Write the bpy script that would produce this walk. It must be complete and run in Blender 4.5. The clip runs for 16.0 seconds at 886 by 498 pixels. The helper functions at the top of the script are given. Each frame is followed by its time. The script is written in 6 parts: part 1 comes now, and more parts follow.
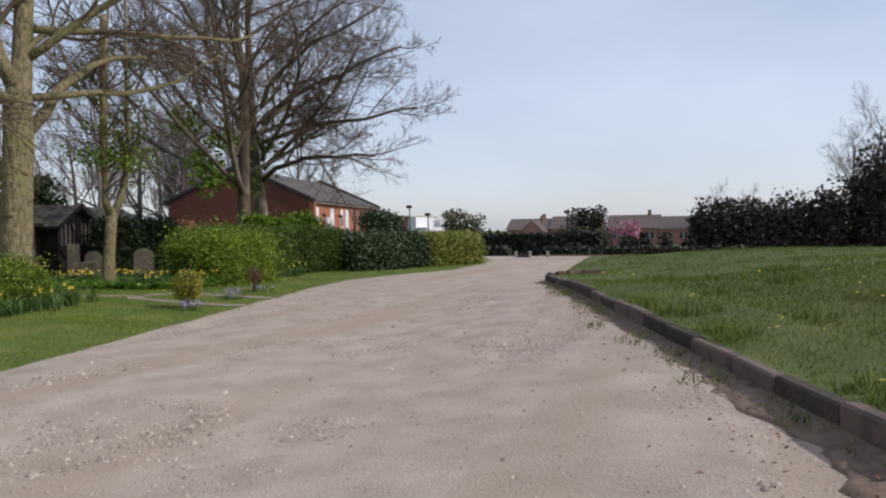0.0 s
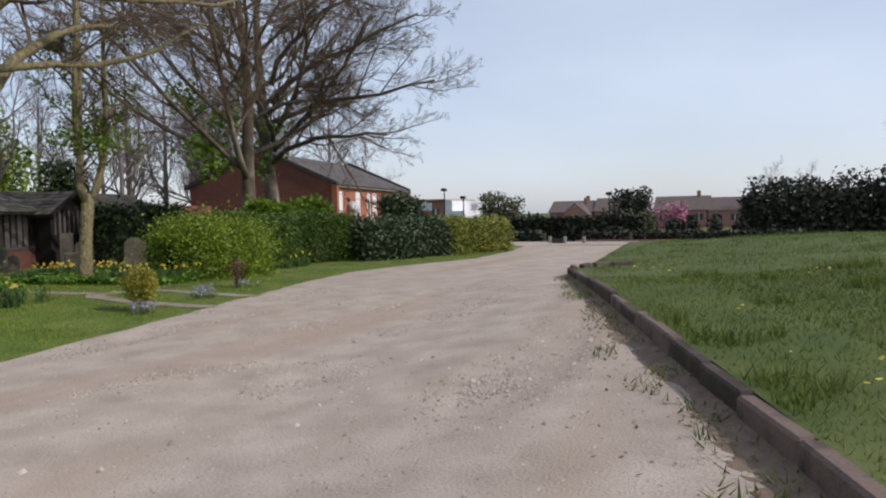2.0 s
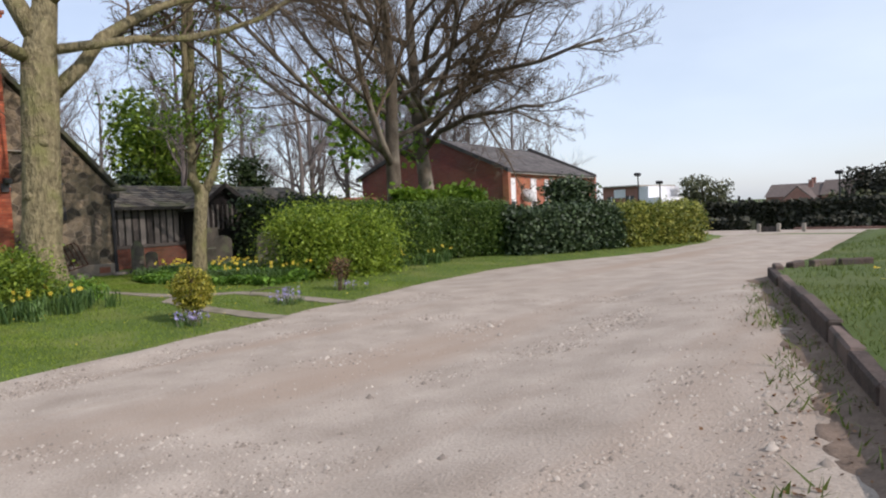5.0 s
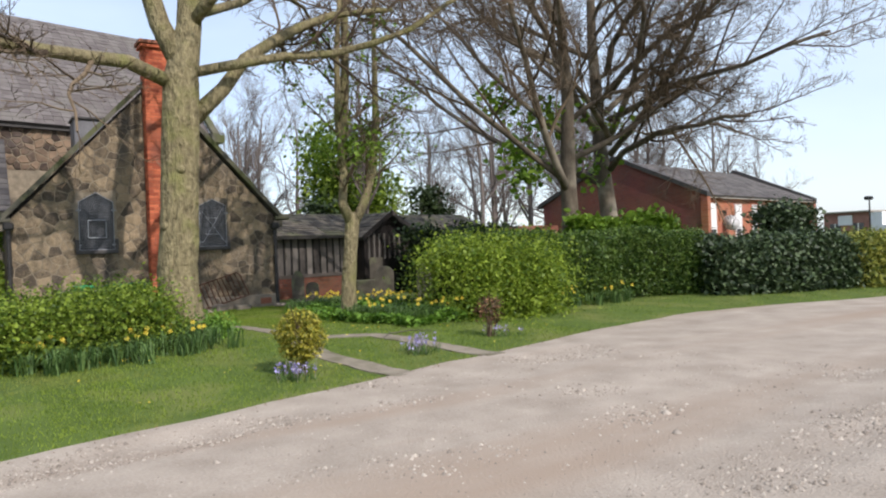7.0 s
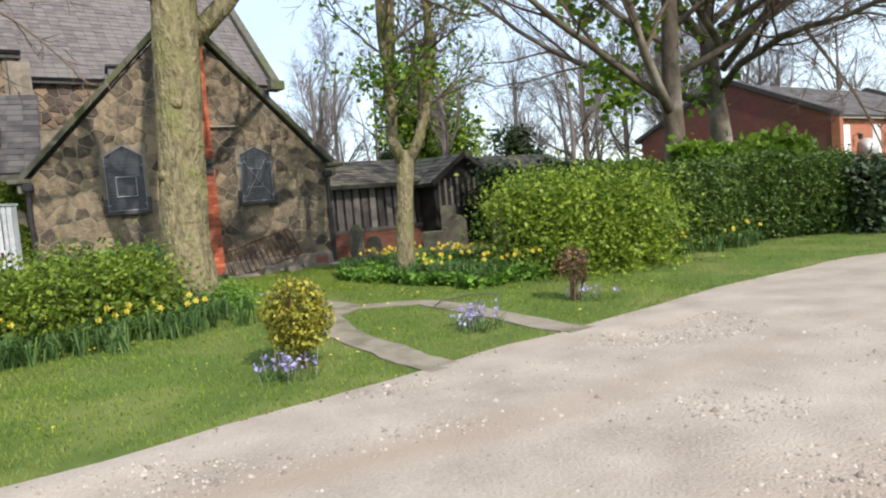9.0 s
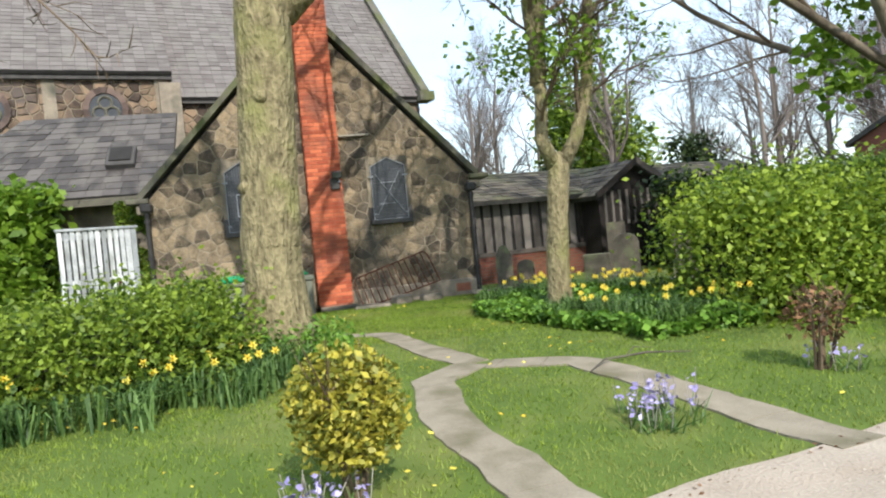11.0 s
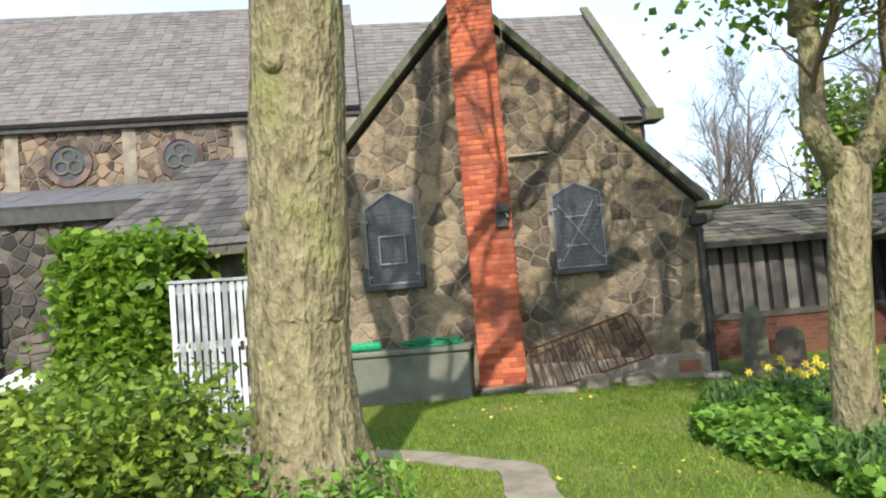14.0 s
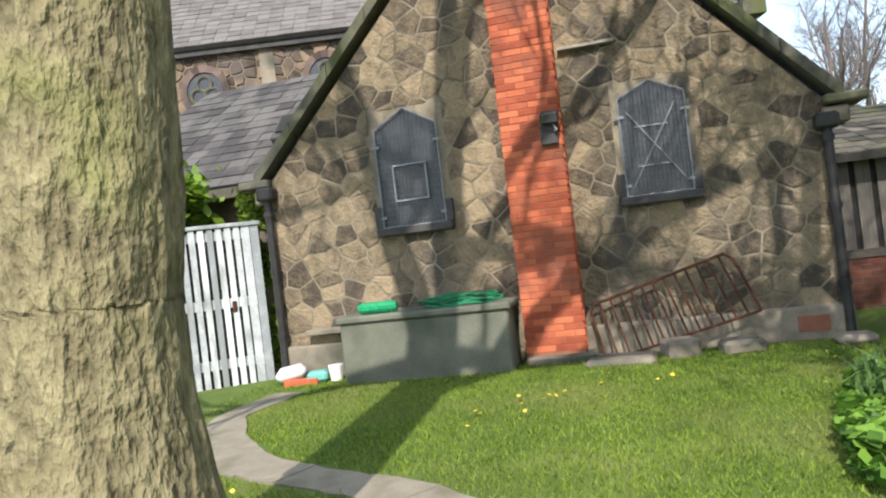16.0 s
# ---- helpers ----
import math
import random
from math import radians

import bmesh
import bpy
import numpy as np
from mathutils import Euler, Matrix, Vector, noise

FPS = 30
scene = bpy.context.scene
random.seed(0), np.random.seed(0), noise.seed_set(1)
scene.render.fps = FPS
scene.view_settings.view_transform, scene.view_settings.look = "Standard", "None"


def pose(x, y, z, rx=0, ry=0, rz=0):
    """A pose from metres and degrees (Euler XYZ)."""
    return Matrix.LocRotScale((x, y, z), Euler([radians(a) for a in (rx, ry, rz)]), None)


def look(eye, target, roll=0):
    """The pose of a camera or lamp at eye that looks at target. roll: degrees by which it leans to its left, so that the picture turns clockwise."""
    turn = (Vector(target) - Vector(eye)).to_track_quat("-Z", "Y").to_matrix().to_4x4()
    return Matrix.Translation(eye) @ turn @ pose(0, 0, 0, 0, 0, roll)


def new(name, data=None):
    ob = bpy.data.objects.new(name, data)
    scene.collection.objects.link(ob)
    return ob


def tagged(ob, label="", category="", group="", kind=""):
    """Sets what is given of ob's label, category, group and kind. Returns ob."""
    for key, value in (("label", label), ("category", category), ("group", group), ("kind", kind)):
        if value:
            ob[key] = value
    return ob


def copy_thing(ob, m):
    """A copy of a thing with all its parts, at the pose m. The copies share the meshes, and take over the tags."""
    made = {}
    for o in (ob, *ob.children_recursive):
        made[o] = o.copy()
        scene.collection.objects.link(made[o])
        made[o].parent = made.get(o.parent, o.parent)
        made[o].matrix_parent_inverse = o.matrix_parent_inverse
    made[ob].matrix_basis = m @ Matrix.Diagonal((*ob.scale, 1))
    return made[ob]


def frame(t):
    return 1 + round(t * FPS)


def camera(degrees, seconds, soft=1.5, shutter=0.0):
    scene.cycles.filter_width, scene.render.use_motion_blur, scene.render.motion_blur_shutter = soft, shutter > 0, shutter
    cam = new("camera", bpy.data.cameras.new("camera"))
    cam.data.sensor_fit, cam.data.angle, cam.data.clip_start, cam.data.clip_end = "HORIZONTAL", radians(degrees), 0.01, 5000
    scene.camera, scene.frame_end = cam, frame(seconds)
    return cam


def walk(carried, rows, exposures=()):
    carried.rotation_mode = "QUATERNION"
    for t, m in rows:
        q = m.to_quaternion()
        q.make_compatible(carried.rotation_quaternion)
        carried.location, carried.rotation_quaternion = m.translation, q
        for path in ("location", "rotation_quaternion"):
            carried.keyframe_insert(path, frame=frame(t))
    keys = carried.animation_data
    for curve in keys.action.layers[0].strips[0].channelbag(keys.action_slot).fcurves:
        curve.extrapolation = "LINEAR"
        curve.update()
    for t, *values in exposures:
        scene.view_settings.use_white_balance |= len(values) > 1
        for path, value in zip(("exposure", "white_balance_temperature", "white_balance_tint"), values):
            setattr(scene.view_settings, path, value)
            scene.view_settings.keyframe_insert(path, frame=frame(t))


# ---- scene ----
cam = camera(63.9, 16.0, soft=2.1)
PATH = [
    (0, (2.76, 1.194, 1.518), (2.043, 3.06, 1.463), -0.8),
    (0.5, (2.791, 1.857, 1.532), (2.02, 3.702, 1.48), -5.2),
    (1, (2.757, 2.552, 1.549), (1.913, 4.363, 1.46), -2.3),
    (1.5, (2.728, 3.237, 1.562), (1.938, 5.073, 1.48), -3.1),
    (2, (2.709, 3.898, 1.586), (1.875, 5.712, 1.485), -1.2),
    (2.5, (2.61, 4.582, 1.593), (1.802, 6.406, 1.451), -2.5),
    (3, (2.562, 5.215, 1.608), (1.709, 7.021, 1.515), -3.4),
    (3.2, (2.507, 5.458, 1.581), (1.58, 7.229, 1.529), -2.3),
    (5.3, (1.906, 8.178, 1.398), (0.507, 9.602, 1.265), -2.2),
    (5.5, (1.818, 8.396, 1.382), (0.347, 9.742, 1.232), -2.0),
    (6, (1.499, 8.963, 1.367), (-0.124, 10.124, 1.234), -5.5),
    (6.5, (1.171, 9.396, 1.408), (-0.591, 10.338, 1.323), -3.1),
    (7, (0.715, 9.898, 1.467), (-0.946, 11.013, 1.457), -2.2),
    (7.5, (0.23, 10.409, 1.434), (-1.483, 11.441, 1.476), 0.1),
    (8, (-0.328, 10.901, 1.38), (-2.06, 11.901, 1.346), -3.9),
    (8.5, (-0.92, 11.379, 1.342), (-2.742, 12.2, 1.264), -3.1),
    (9, (-1.497, 11.825, 1.302), (-3.291, 12.699, 1.167), -4.9),
    (9.5, (-2.11, 12.239, 1.279), (-3.996, 12.889, 1.14), -3.4),
    (9.7, (-2.391, 12.36, 1.24), (-4.299, 12.944, 1.108), -2.2),
    (11.8, (-4.997, 13.614, 1.29), (-6.955, 14.024, 1.284), -7.8),
    (12, (-5.273, 13.742, 1.328), (-7.206, 14.246, 1.246), -8.5),
    (12.5, (-5.884, 14.059, 1.312), (-7.826, 14.537, 1.262), -9.4),
    (13, (-6.554, 14.25, 1.33), (-8.53, 14.558, 1.297), -5.8),
    (13.5, (-7.159, 14.489, 1.356), (-9.152, 14.635, 1.432), -7.4),
    (14, (-7.76, 14.539, 1.347), (-9.742, 14.314, 1.494), -5.0),
    (14.5, (-8.412, 14.631, 1.334), (-10.375, 14.254, 1.372), -5.8),
    (15, (-9.054, 14.663, 1.347), (-10.977, 14.112, 1.346), -7.0),
    (15.5, (-9.679, 14.719, 1.334), (-11.631, 14.283, 1.336), -7.5),
    (16, (-10.252, 14.84, 1.344), (-12.196, 14.366, 1.347), -6.8),
]
walk(cam, [(t, look(eye, target, roll)) for t, eye, target, roll in PATH],
     [(0, -0.52, 6500, 21), (3, -0.42, 6500, 21), (5.5, -0.16, 6500, 20), (7, 0.02, 6500, 17), (9.5, 0.37, 6500, 13), (12, 0.64, 6500, 9), (16, 0.68, 6500, 11)])

# ---- world and sun ----
world = bpy.data.worlds.new("sky")
scene.world = world
world.use_nodes = True
wn, wl = world.node_tree.nodes, world.node_tree.links
SUN_EL, SUN_AZ = radians(40), radians(5)   # height, and turn from +x towards +y
sky = wn.new("ShaderNodeTexSky")
sky.sky_type, sky.sun_disc = "NISHITA", False
sky.sun_elevation, sky.sun_rotation = SUN_EL, radians(90) - SUN_AZ
sky.air_density, sky.dust_density, sky.ozone_density = 1.0, 1.0, 1.2
cl_co = wn.new("ShaderNodeTexCoord")
cl_map = wn.new("ShaderNodeMapping")
cl_map.inputs["Scale"].default_value = (1.0, 1.0, 3.0)
cl_no = wn.new("ShaderNodeTexNoise")
cl_no.inputs["Scale"].default_value, cl_no.inputs["Detail"].default_value = 1.5, 5
cl_ra = wn.new("ShaderNodeValToRGB")
cl_ra.color_ramp.elements[0].position, cl_ra.color_ramp.elements[0].color = 0.30, (0.28, 0.28, 0.28, 1)
cl_ra.color_ramp.elements[1].position, cl_ra.color_ramp.elements[1].color = 0.78, (0.74, 0.74, 0.74, 1)
cl_mix = wn.new("ShaderNodeMix")
cl_mix.data_type = "RGBA"
cl_mix.inputs["B"].default_value = (6.1, 7.3, 8.1, 1)
wl.new(cl_co.outputs["Generated"], cl_map.inputs["Vector"])
wl.new(cl_map.outputs["Vector"], cl_no.inputs["Vector"])
wl.new(cl_no.outputs["Fac"], cl_ra.inputs["Fac"])
wl.new(cl_ra.outputs["Color"], cl_mix.inputs["Factor"])
wl.new(sky.outputs["Color"], cl_mix.inputs["A"])
wl.new(cl_mix.outputs["Result"], wn["Background"].inputs["Color"])
wn["Background"].inputs["Strength"].default_value = 0.17
sun_data = bpy.data.lights.new("sun", "SUN")
sun_data.energy, sun_data.angle, sun_data.color = 4.0, radians(0.6), (1.0, 0.95, 0.87)
sun = new("sun", sun_data)
sun.matrix_world = look((0, 0, 30), (-math.cos(SUN_EL) * math.cos(SUN_AZ), -math.cos(SUN_EL) * math.sin(SUN_AZ), 30 - math.sin(SUN_EL)))


# ---- materials ----
def material(name, dark, light, scale=6.0, rough=0.85, bump=0.3, fine=60.0, vary=None, spots=None, metal=0.0, stretch=(1, 1, 1), bump_dist=0.02, through_light=0.0, spot_scale=1.2, spec=0.3, spot_stretch=(1, 1, 1), vary_by=0.8):
    """Two-scale noise between two colours, with fine relief; vary: 'object' or 'island' shifts the shade piece by piece."""
    m = bpy.data.materials.new(name)
    m.use_nodes = True
    n, l = m.node_tree.nodes, m.node_tree.links
    b = n["Principled BSDF"]
    b.inputs["Roughness"].default_value, b.inputs["Metallic"].default_value = rough, metal
    b.inputs["Specular IOR Level"].default_value = spec
    co, mp = n.new("ShaderNodeTexCoord"), n.new("ShaderNodeMapping")
    mp.inputs["Scale"].default_value = stretch
    geo = n.new("ShaderNodeNewGeometry")
    l.new(geo.outputs["Position"], mp.inputs["Vector"])
    n1, n2 = n.new("ShaderNodeTexNoise"), n.new("ShaderNodeTexNoise")
    n1.inputs["Scale"].default_value, n1.inputs["Detail"].default_value = scale, 5
    n2.inputs["Scale"].default_value, n2.inputs["Detail"].default_value = fine, 3
    for q in (n1, n2):
        l.new(mp.outputs["Vector"], q.inputs["Vector"])
    add = n.new("ShaderNodeMath")
    add.operation = "MULTIPLY_ADD"
    add.inputs[1].default_value, add.inputs[2].default_value = 0.45, -0.1
    l.new(n2.outputs["Fac"], add.inputs[0])
    s = n.new("ShaderNodeMath")
    s.operation = "MULTIPLY_ADD"
    s.inputs[1].default_value = 0.75
    l.new(n1.outputs["Fac"], s.inputs[0])
    l.new(add.outputs[0], s.inputs[2])
    fac = s.outputs[0]
    if vary:
        src = n.new("ShaderNodeObjectInfo").outputs["Random"] if vary == "object" else geo.outputs["Random Per Island"]
        v = n.new("ShaderNodeMath")
        v.operation = "MULTIPLY_ADD"
        v.inputs[1].default_value = vary_by
        l.new(src, v.inputs[0])
        off = n.new("ShaderNodeMath")
        off.operation = "SUBTRACT"
        off.inputs[1].default_value = vary_by / 2
        l.new(fac, off.inputs[0])
        l.new(off.outputs[0], v.inputs[2])
        fac = v.outputs[0]
    ramp = n.new("ShaderNodeValToRGB")
    ramp.color_ramp.elements[0].position, ramp.color_ramp.elements[0].color = 0.2, (*dark, 1)
    ramp.color_ramp.elements[1].position, ramp.color_ramp.elements[1].color = 0.8, (*light, 1)
    l.new(fac, ramp.inputs["Fac"])
    col = ramp.outputs["Color"]
    if spots:
        n3 = n.new("ShaderNodeTexNoise")
        n3.inputs["Scale"].default_value, n3.inputs["Detail"].default_value = spot_scale, 4
        m3 = n.new("ShaderNodeMapping")
        m3.inputs["Scale"].default_value = spot_stretch
        m3.inputs["Rotation"].default_value = (0, 0, radians(-14) if spot_stretch[0] != spot_stretch[1] else 0)
        l.new(geo.outputs["Position"], m3.inputs["Vector"])
        l.new(m3.outputs["Vector"], n3.inputs["Vector"])
        r3 = n.new("ShaderNodeValToRGB")
        r3.color_ramp.elements[0].position, r3.color_ramp.elements[1].position = 0.5, 0.68
        l.new(n3.outputs["Fac"], r3.inputs["Fac"])
        mx = n.new("ShaderNodeMix")
        mx.data_type = "RGBA"
        mx.inputs["B"].default_value = (*spots, 1)
        l.new(r3.outputs["Color"], mx.inputs["Factor"])
        l.new(col, mx.inputs["A"])
        col = mx.outputs["Result"]
    l.new(col, b.inputs["Base Color"])
    if bump:
        bp = n.new("ShaderNodeBump")
        bp.inputs["Strength"].default_value, bp.inputs["Distance"].default_value = bump, bump_dist
        l.new(s.outputs[0], bp.inputs["Height"])
        l.new(bp.outputs["Normal"], b.inputs["Normal"])
    if through_light:
        tr = n.new("ShaderNodeBsdfTranslucent")
        l.new(col, tr.inputs["Color"])
        ms = n.new("ShaderNodeMixShader")
        ms.inputs["Fac"].default_value = through_light
        l.new(b.outputs["BSDF"], ms.inputs[1])
        l.new(tr.outputs["BSDF"], ms.inputs[2])
        l.new(ms.outputs["Shader"], n["Material Output"].inputs["Surface"])
    return m


M = {
    "gravel": material("gravel", (0.25, 0.206, 0.162), (0.485, 0.418, 0.345), 1.7, 0.95, 0.9, 46, spots=(0.335, 0.262, 0.20), spot_scale=0.55, spot_stretch=(1.6, 0.16, 1), bump_dist=0.025),
    "pebble": material("pebble", (0.22, 0.185, 0.15), (0.48, 0.42, 0.35), 9, 0.9, 0.2, 60, vary="island"),
    "earth": material("earth", (0.095, 0.066, 0.047), (0.28, 0.205, 0.15), 7, 0.95, 0.6, 60),
    "turf": material("turf", (0.05, 0.085, 0.014), (0.12, 0.175, 0.03), 1.6, 0.95, 0.6, 90, spots=(0.15, 0.17, 0.045), spot_scale=0.8),
    "field_turf": material("field_turf", (0.04, 0.065, 0.014), (0.095, 0.13, 0.028), 1.1, 0.95, 0.6, 90, spots=(0.10, 0.12, 0.035), spot_scale=0.7),
    "lawn_blade": material("lawn_blade", (0.08, 0.14, 0.015), (0.27, 0.36, 0.045), 0.9, 0.6, 0, 30, vary="island", through_light=0.35, spots=(0.24, 0.27, 0.07), spot_scale=0.7),
    "field_blade": material("field_blade", (0.05, 0.085, 0.012), (0.15, 0.20, 0.032), 0.7, 0.6, 0, 30, vary="island", through_light=0.3, spots=(0.15, 0.17, 0.05), spot_scale=0.6),
    "kerb": material("kerb", (0.055, 0.04, 0.033), (0.165, 0.12, 0.098), 5, 0.95, 0.8, 40, vary="object", spots=(0.075, 0.062, 0.05), spot_scale=3),
    "flag": material("flag", (0.18, 0.155, 0.115), (0.33, 0.285, 0.22), 5, 0.92, 0.7, 60, spots=(0.15, 0.135, 0.085), spot_scale=2.2),
    "mortar": material("mortar", (0.13, 0.11, 0.08), (0.33, 0.275, 0.195), 5, 0.95, 0.8, 40, spots=(0.085, 0.075, 0.062), spot_scale=1.3),
    "rubble": material("rubble", (0.068, 0.054, 0.04), (0.29, 0.222, 0.14), 9, 0.92, 1.0, 32, vary="object", vary_by=0.6, spots=(0.075, 0.066, 0.056), spot_scale=1.3, bump_dist=0.05, spot_stretch=(1, 1, 0.45)),
    "rubble_far": material("rubble_far", (0.05, 0.036, 0.028), (0.25, 0.175, 0.115), 4, 0.9, 0.6, 40, vary="island", spots=(0.1, 0.08, 0.07)),
    "rubble_dark": material("rubble_dark", (0.03, 0.026, 0.025), (0.14, 0.115, 0.10), 4, 0.9, 0.6, 40, vary="island", spots=(0.05, 0.045, 0.042)),
    "ashlar": material("ashlar", (0.12, 0.10, 0.08), (0.33, 0.28, 0.21), 4, 0.9, 0.4, 60, spots=(0.08, 0.08, 0.06)),
    "dark_ashlar": material("dark_ashlar", (0.06, 0.042, 0.036), (0.17, 0.12, 0.10), 4, 0.9, 0.4, 60, vary="object", spots=(0.05, 0.04, 0.036)),
    "coping": material("coping", (0.055, 0.052, 0.045), (0.16, 0.15, 0.11), 5, 0.95, 0.5, 50, spots=(0.09, 0.10, 0.04)),
    "sooty": material("sooty", (0.03, 0.028, 0.028), (0.09, 0.085, 0.08), 5, 0.8, 0.3, 50),
    "brick": material("brick", (0.29, 0.062, 0.03), (0.55, 0.15, 0.07), 6, 0.85, 0.5, 70, vary="object", spots=(0.20, 0.07, 0.045), spot_scale=1.6),
    "brick_mix": material("brick_mix", (0.29, 0.062, 0.03), (0.55, 0.15, 0.07), 6, 0.85, 0.5, 70, vary="island"),
    "brick_mortar": material("brick_mortar", (0.20, 0.075, 0.045), (0.33, 0.14, 0.09), 8, 0.95, 0.4, 80),
    "slate": material("slate", (0.115, 0.10, 0.095), (0.165, 0.148, 0.14), 3, 0.8, 0.25, 40, vary="island", spots=(0.16, 0.147, 0.132), spot_scale=1.5),
    "slate_dark": material("slate_dark", (0.045, 0.04, 0.039), (0.105, 0.095, 0.09), 3, 0.75, 0.25, 40, vary="island", spots=(0.115, 0.105, 0.095), spot_scale=1.8),
    "slate_moss": material("slate_moss", (0.05, 0.043, 0.036), (0.155, 0.135, 0.105), 3, 0.85, 0.3, 40, vary="island", spots=(0.12, 0.12, 0.06), spot_scale=1.1),
    "black_timber": material("black_timber", (0.02, 0.016, 0.014), (0.085, 0.072, 0.062), 5, 0.85, 0.4, 40, vary="object", stretch=(1, 1, 0.15)),
    "grey_timber": material("grey_timber", (0.06, 0.052, 0.046), (0.165, 0.148, 0.13), 5, 0.9, 0.4, 40, vary="object", stretch=(1, 1, 0.12)),
    "white_paint": material("white_paint", (0.27, 0.29, 0.30), (0.66, 0.68, 0.69), 5, 0.6, 0.3, 40, vary="object", spots=(0.22, 0.23, 0.22), spot_scale=4, spot_stretch=(1, 1, 0.3)),
    # near-black: painted shade in the gaps between boards, and the roof light's pane
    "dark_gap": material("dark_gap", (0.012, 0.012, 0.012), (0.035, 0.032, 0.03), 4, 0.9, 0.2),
    "iron": material("iron", (0.018, 0.017, 0.017), (0.05, 0.047, 0.045), 8, 0.5, 0.25, 60, metal=0.2),
    "rust": material("rust", (0.03, 0.015, 0.011), (0.13, 0.05, 0.028), 12, 0.85, 0.5, 90, metal=0.2),
    "lead": material("lead", (0.09, 0.09, 0.095), (0.19, 0.19, 0.20), 3, 0.55, 0.2, 40, metal=0.3),
    "leaded": material("leaded", (0.02, 0.022, 0.026), (0.06, 0.066, 0.075), 6, 0.25, 0.3, 30, spec=0.5),
    "lead_line": material("lead_line", (0.14, 0.15, 0.165), (0.30, 0.32, 0.34), 8, 0.5, 0.2, 50, metal=0.3),
    "concrete": material("concrete", (0.085, 0.09, 0.07), (0.20, 0.20, 0.155), 3, 0.9, 0.5, 60, spots=(0.075, 0.09, 0.062)),
    "hose": material("hose", (0.004, 0.10, 0.04), (0.012, 0.24, 0.10), 8, 0.4, 0, 50),
    "netting": material("netting", (0.004, 0.16, 0.06), (0.01, 0.34, 0.14), 20, 0.5, 0.5, 90),
    "white_plastic": material("white_plastic", (0.70, 0.70, 0.68), (0.85, 0.85, 0.84), 8, 0.4, 0.2, 40),
    "teal_print": material("teal_print", (0.10, 0.35, 0.30), (0.20, 0.5, 0.43), 8, 0.5, 0),
    "bark": material("bark", (0.045, 0.034, 0.018), (0.36, 0.31, 0.172), 11, 0.95, 1.0, 30, stretch=(1, 1, 0.5), spots=(0.20, 0.195, 0.075), spot_scale=1.7, bump_dist=0.1),
    "bark_dark": material("bark_dark", (0.055, 0.042, 0.032), (0.17, 0.14, 0.10), 6, 0.95, 0.8, 30, stretch=(1, 1, 0.35), spots=(0.24, 0.21, 0.16), bump_dist=0.03),
    "twig": material("twig", (0.06, 0.042, 0.027), (0.165, 0.122, 0.078), 5, 0.9, 0, 30, vary="island"),
    "far_twig": material("far_twig", (0.10, 0.08, 0.075), (0.20, 0.17, 0.15), 5, 0.9, 0, 30, vary="island"),
    "fresh_leaf": material("fresh_leaf", (0.08, 0.16, 0.012), (0.23, 0.36, 0.04), 2, 0.5, 0, 20, vary="island", through_light=0.45),
    "hedge_leaf": material("hedge_leaf", (0.06, 0.115, 0.014), (0.27, 0.365, 0.045), 1.4, 0.5, 0, 20, vary="island", through_light=0.4),
    "shrub_leaf": material("shrub_leaf", (0.09, 0.16, 0.018), (0.33, 0.43, 0.05), 1.4, 0.5, 0, 20, vary="island", through_light=0.45),
    "privet_leaf": material("privet_leaf", (0.03, 0.07, 0.014), (0.13, 0.205, 0.036), 1.4, 0.5, 0, 20, vary="island", through_light=0.35),
    "laurel_leaf": material("laurel_leaf", (0.014, 0.032, 0.012), (0.085, 0.13, 0.05), 3, 0.6, 0, 20, vary="island", through_light=0.15, spec=0.5),
    "gold_leaf": material("gold_leaf", (0.13, 0.15, 0.02), (0.48, 0.42, 0.06), 2, 0.5, 0, 20, vary="island", through_light=0.3),
    "variegated_leaf": material("variegated_leaf", (0.07, 0.11, 0.02), (0.36, 0.36, 0.07), 2, 0.5, 0, 20, vary="island", through_light=0.3),
    "yew_leaf": material("yew_leaf", (0.010, 0.022, 0.008), (0.04, 0.065, 0.018), 1.4, 0.6, 0, 20, vary="island", through_light=0.15),
    "far_leaf": material("far_leaf", (0.024, 0.027, 0.02), (0.075, 0.075, 0.052), 0.6, 0.8, 0, 20, vary="island"),
    "far_green": material("far_green", (0.05, 0.065, 0.03), (0.13, 0.13, 0.07), 0.5, 0.8, 0, 20, vary="island"),
    "blossom": material("blossom", (0.30, 0.11, 0.16), (0.58, 0.27, 0.36), 1, 0.7, 0, 20, vary="island"),
    "ground_leaf": material("ground_leaf", (0.055, 0.135, 0.015), (0.20, 0.36, 0.05), 3, 0.5, 0, 20, vary="island", through_light=0.35),
    # near-black, stands in for the shade deep inside hedges
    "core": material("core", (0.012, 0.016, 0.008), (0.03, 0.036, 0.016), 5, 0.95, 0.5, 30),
    "daff_leaf": material("daff_leaf", (0.04, 0.09, 0.024), (0.14, 0.235, 0.065), 3, 0.5, 0, 20, vary="island", through_light=0.3),
    "daff_flower": material("daff_flower", (0.70, 0.47, 0.03), (0.85, 0.72, 0.12), 6, 0.6, 0, 30, vary="island", through_light=0.3),
    "bluebell": material("bluebell", (0.20, 0.17, 0.38), (0.42, 0.38, 0.62), 6, 0.6, 0, 30, vary="island"),
    "gravestone": material("gravestone", (0.04, 0.035, 0.03), (0.14, 0.12, 0.09), 5, 0.9, 0.5, 50, spots=(0.14, 0.15, 0.08), spot_scale=3),
    "pale_stone": material("pale_stone", (0.22, 0.20, 0.17), (0.40, 0.37, 0.31), 5, 0.9, 0.4, 50),
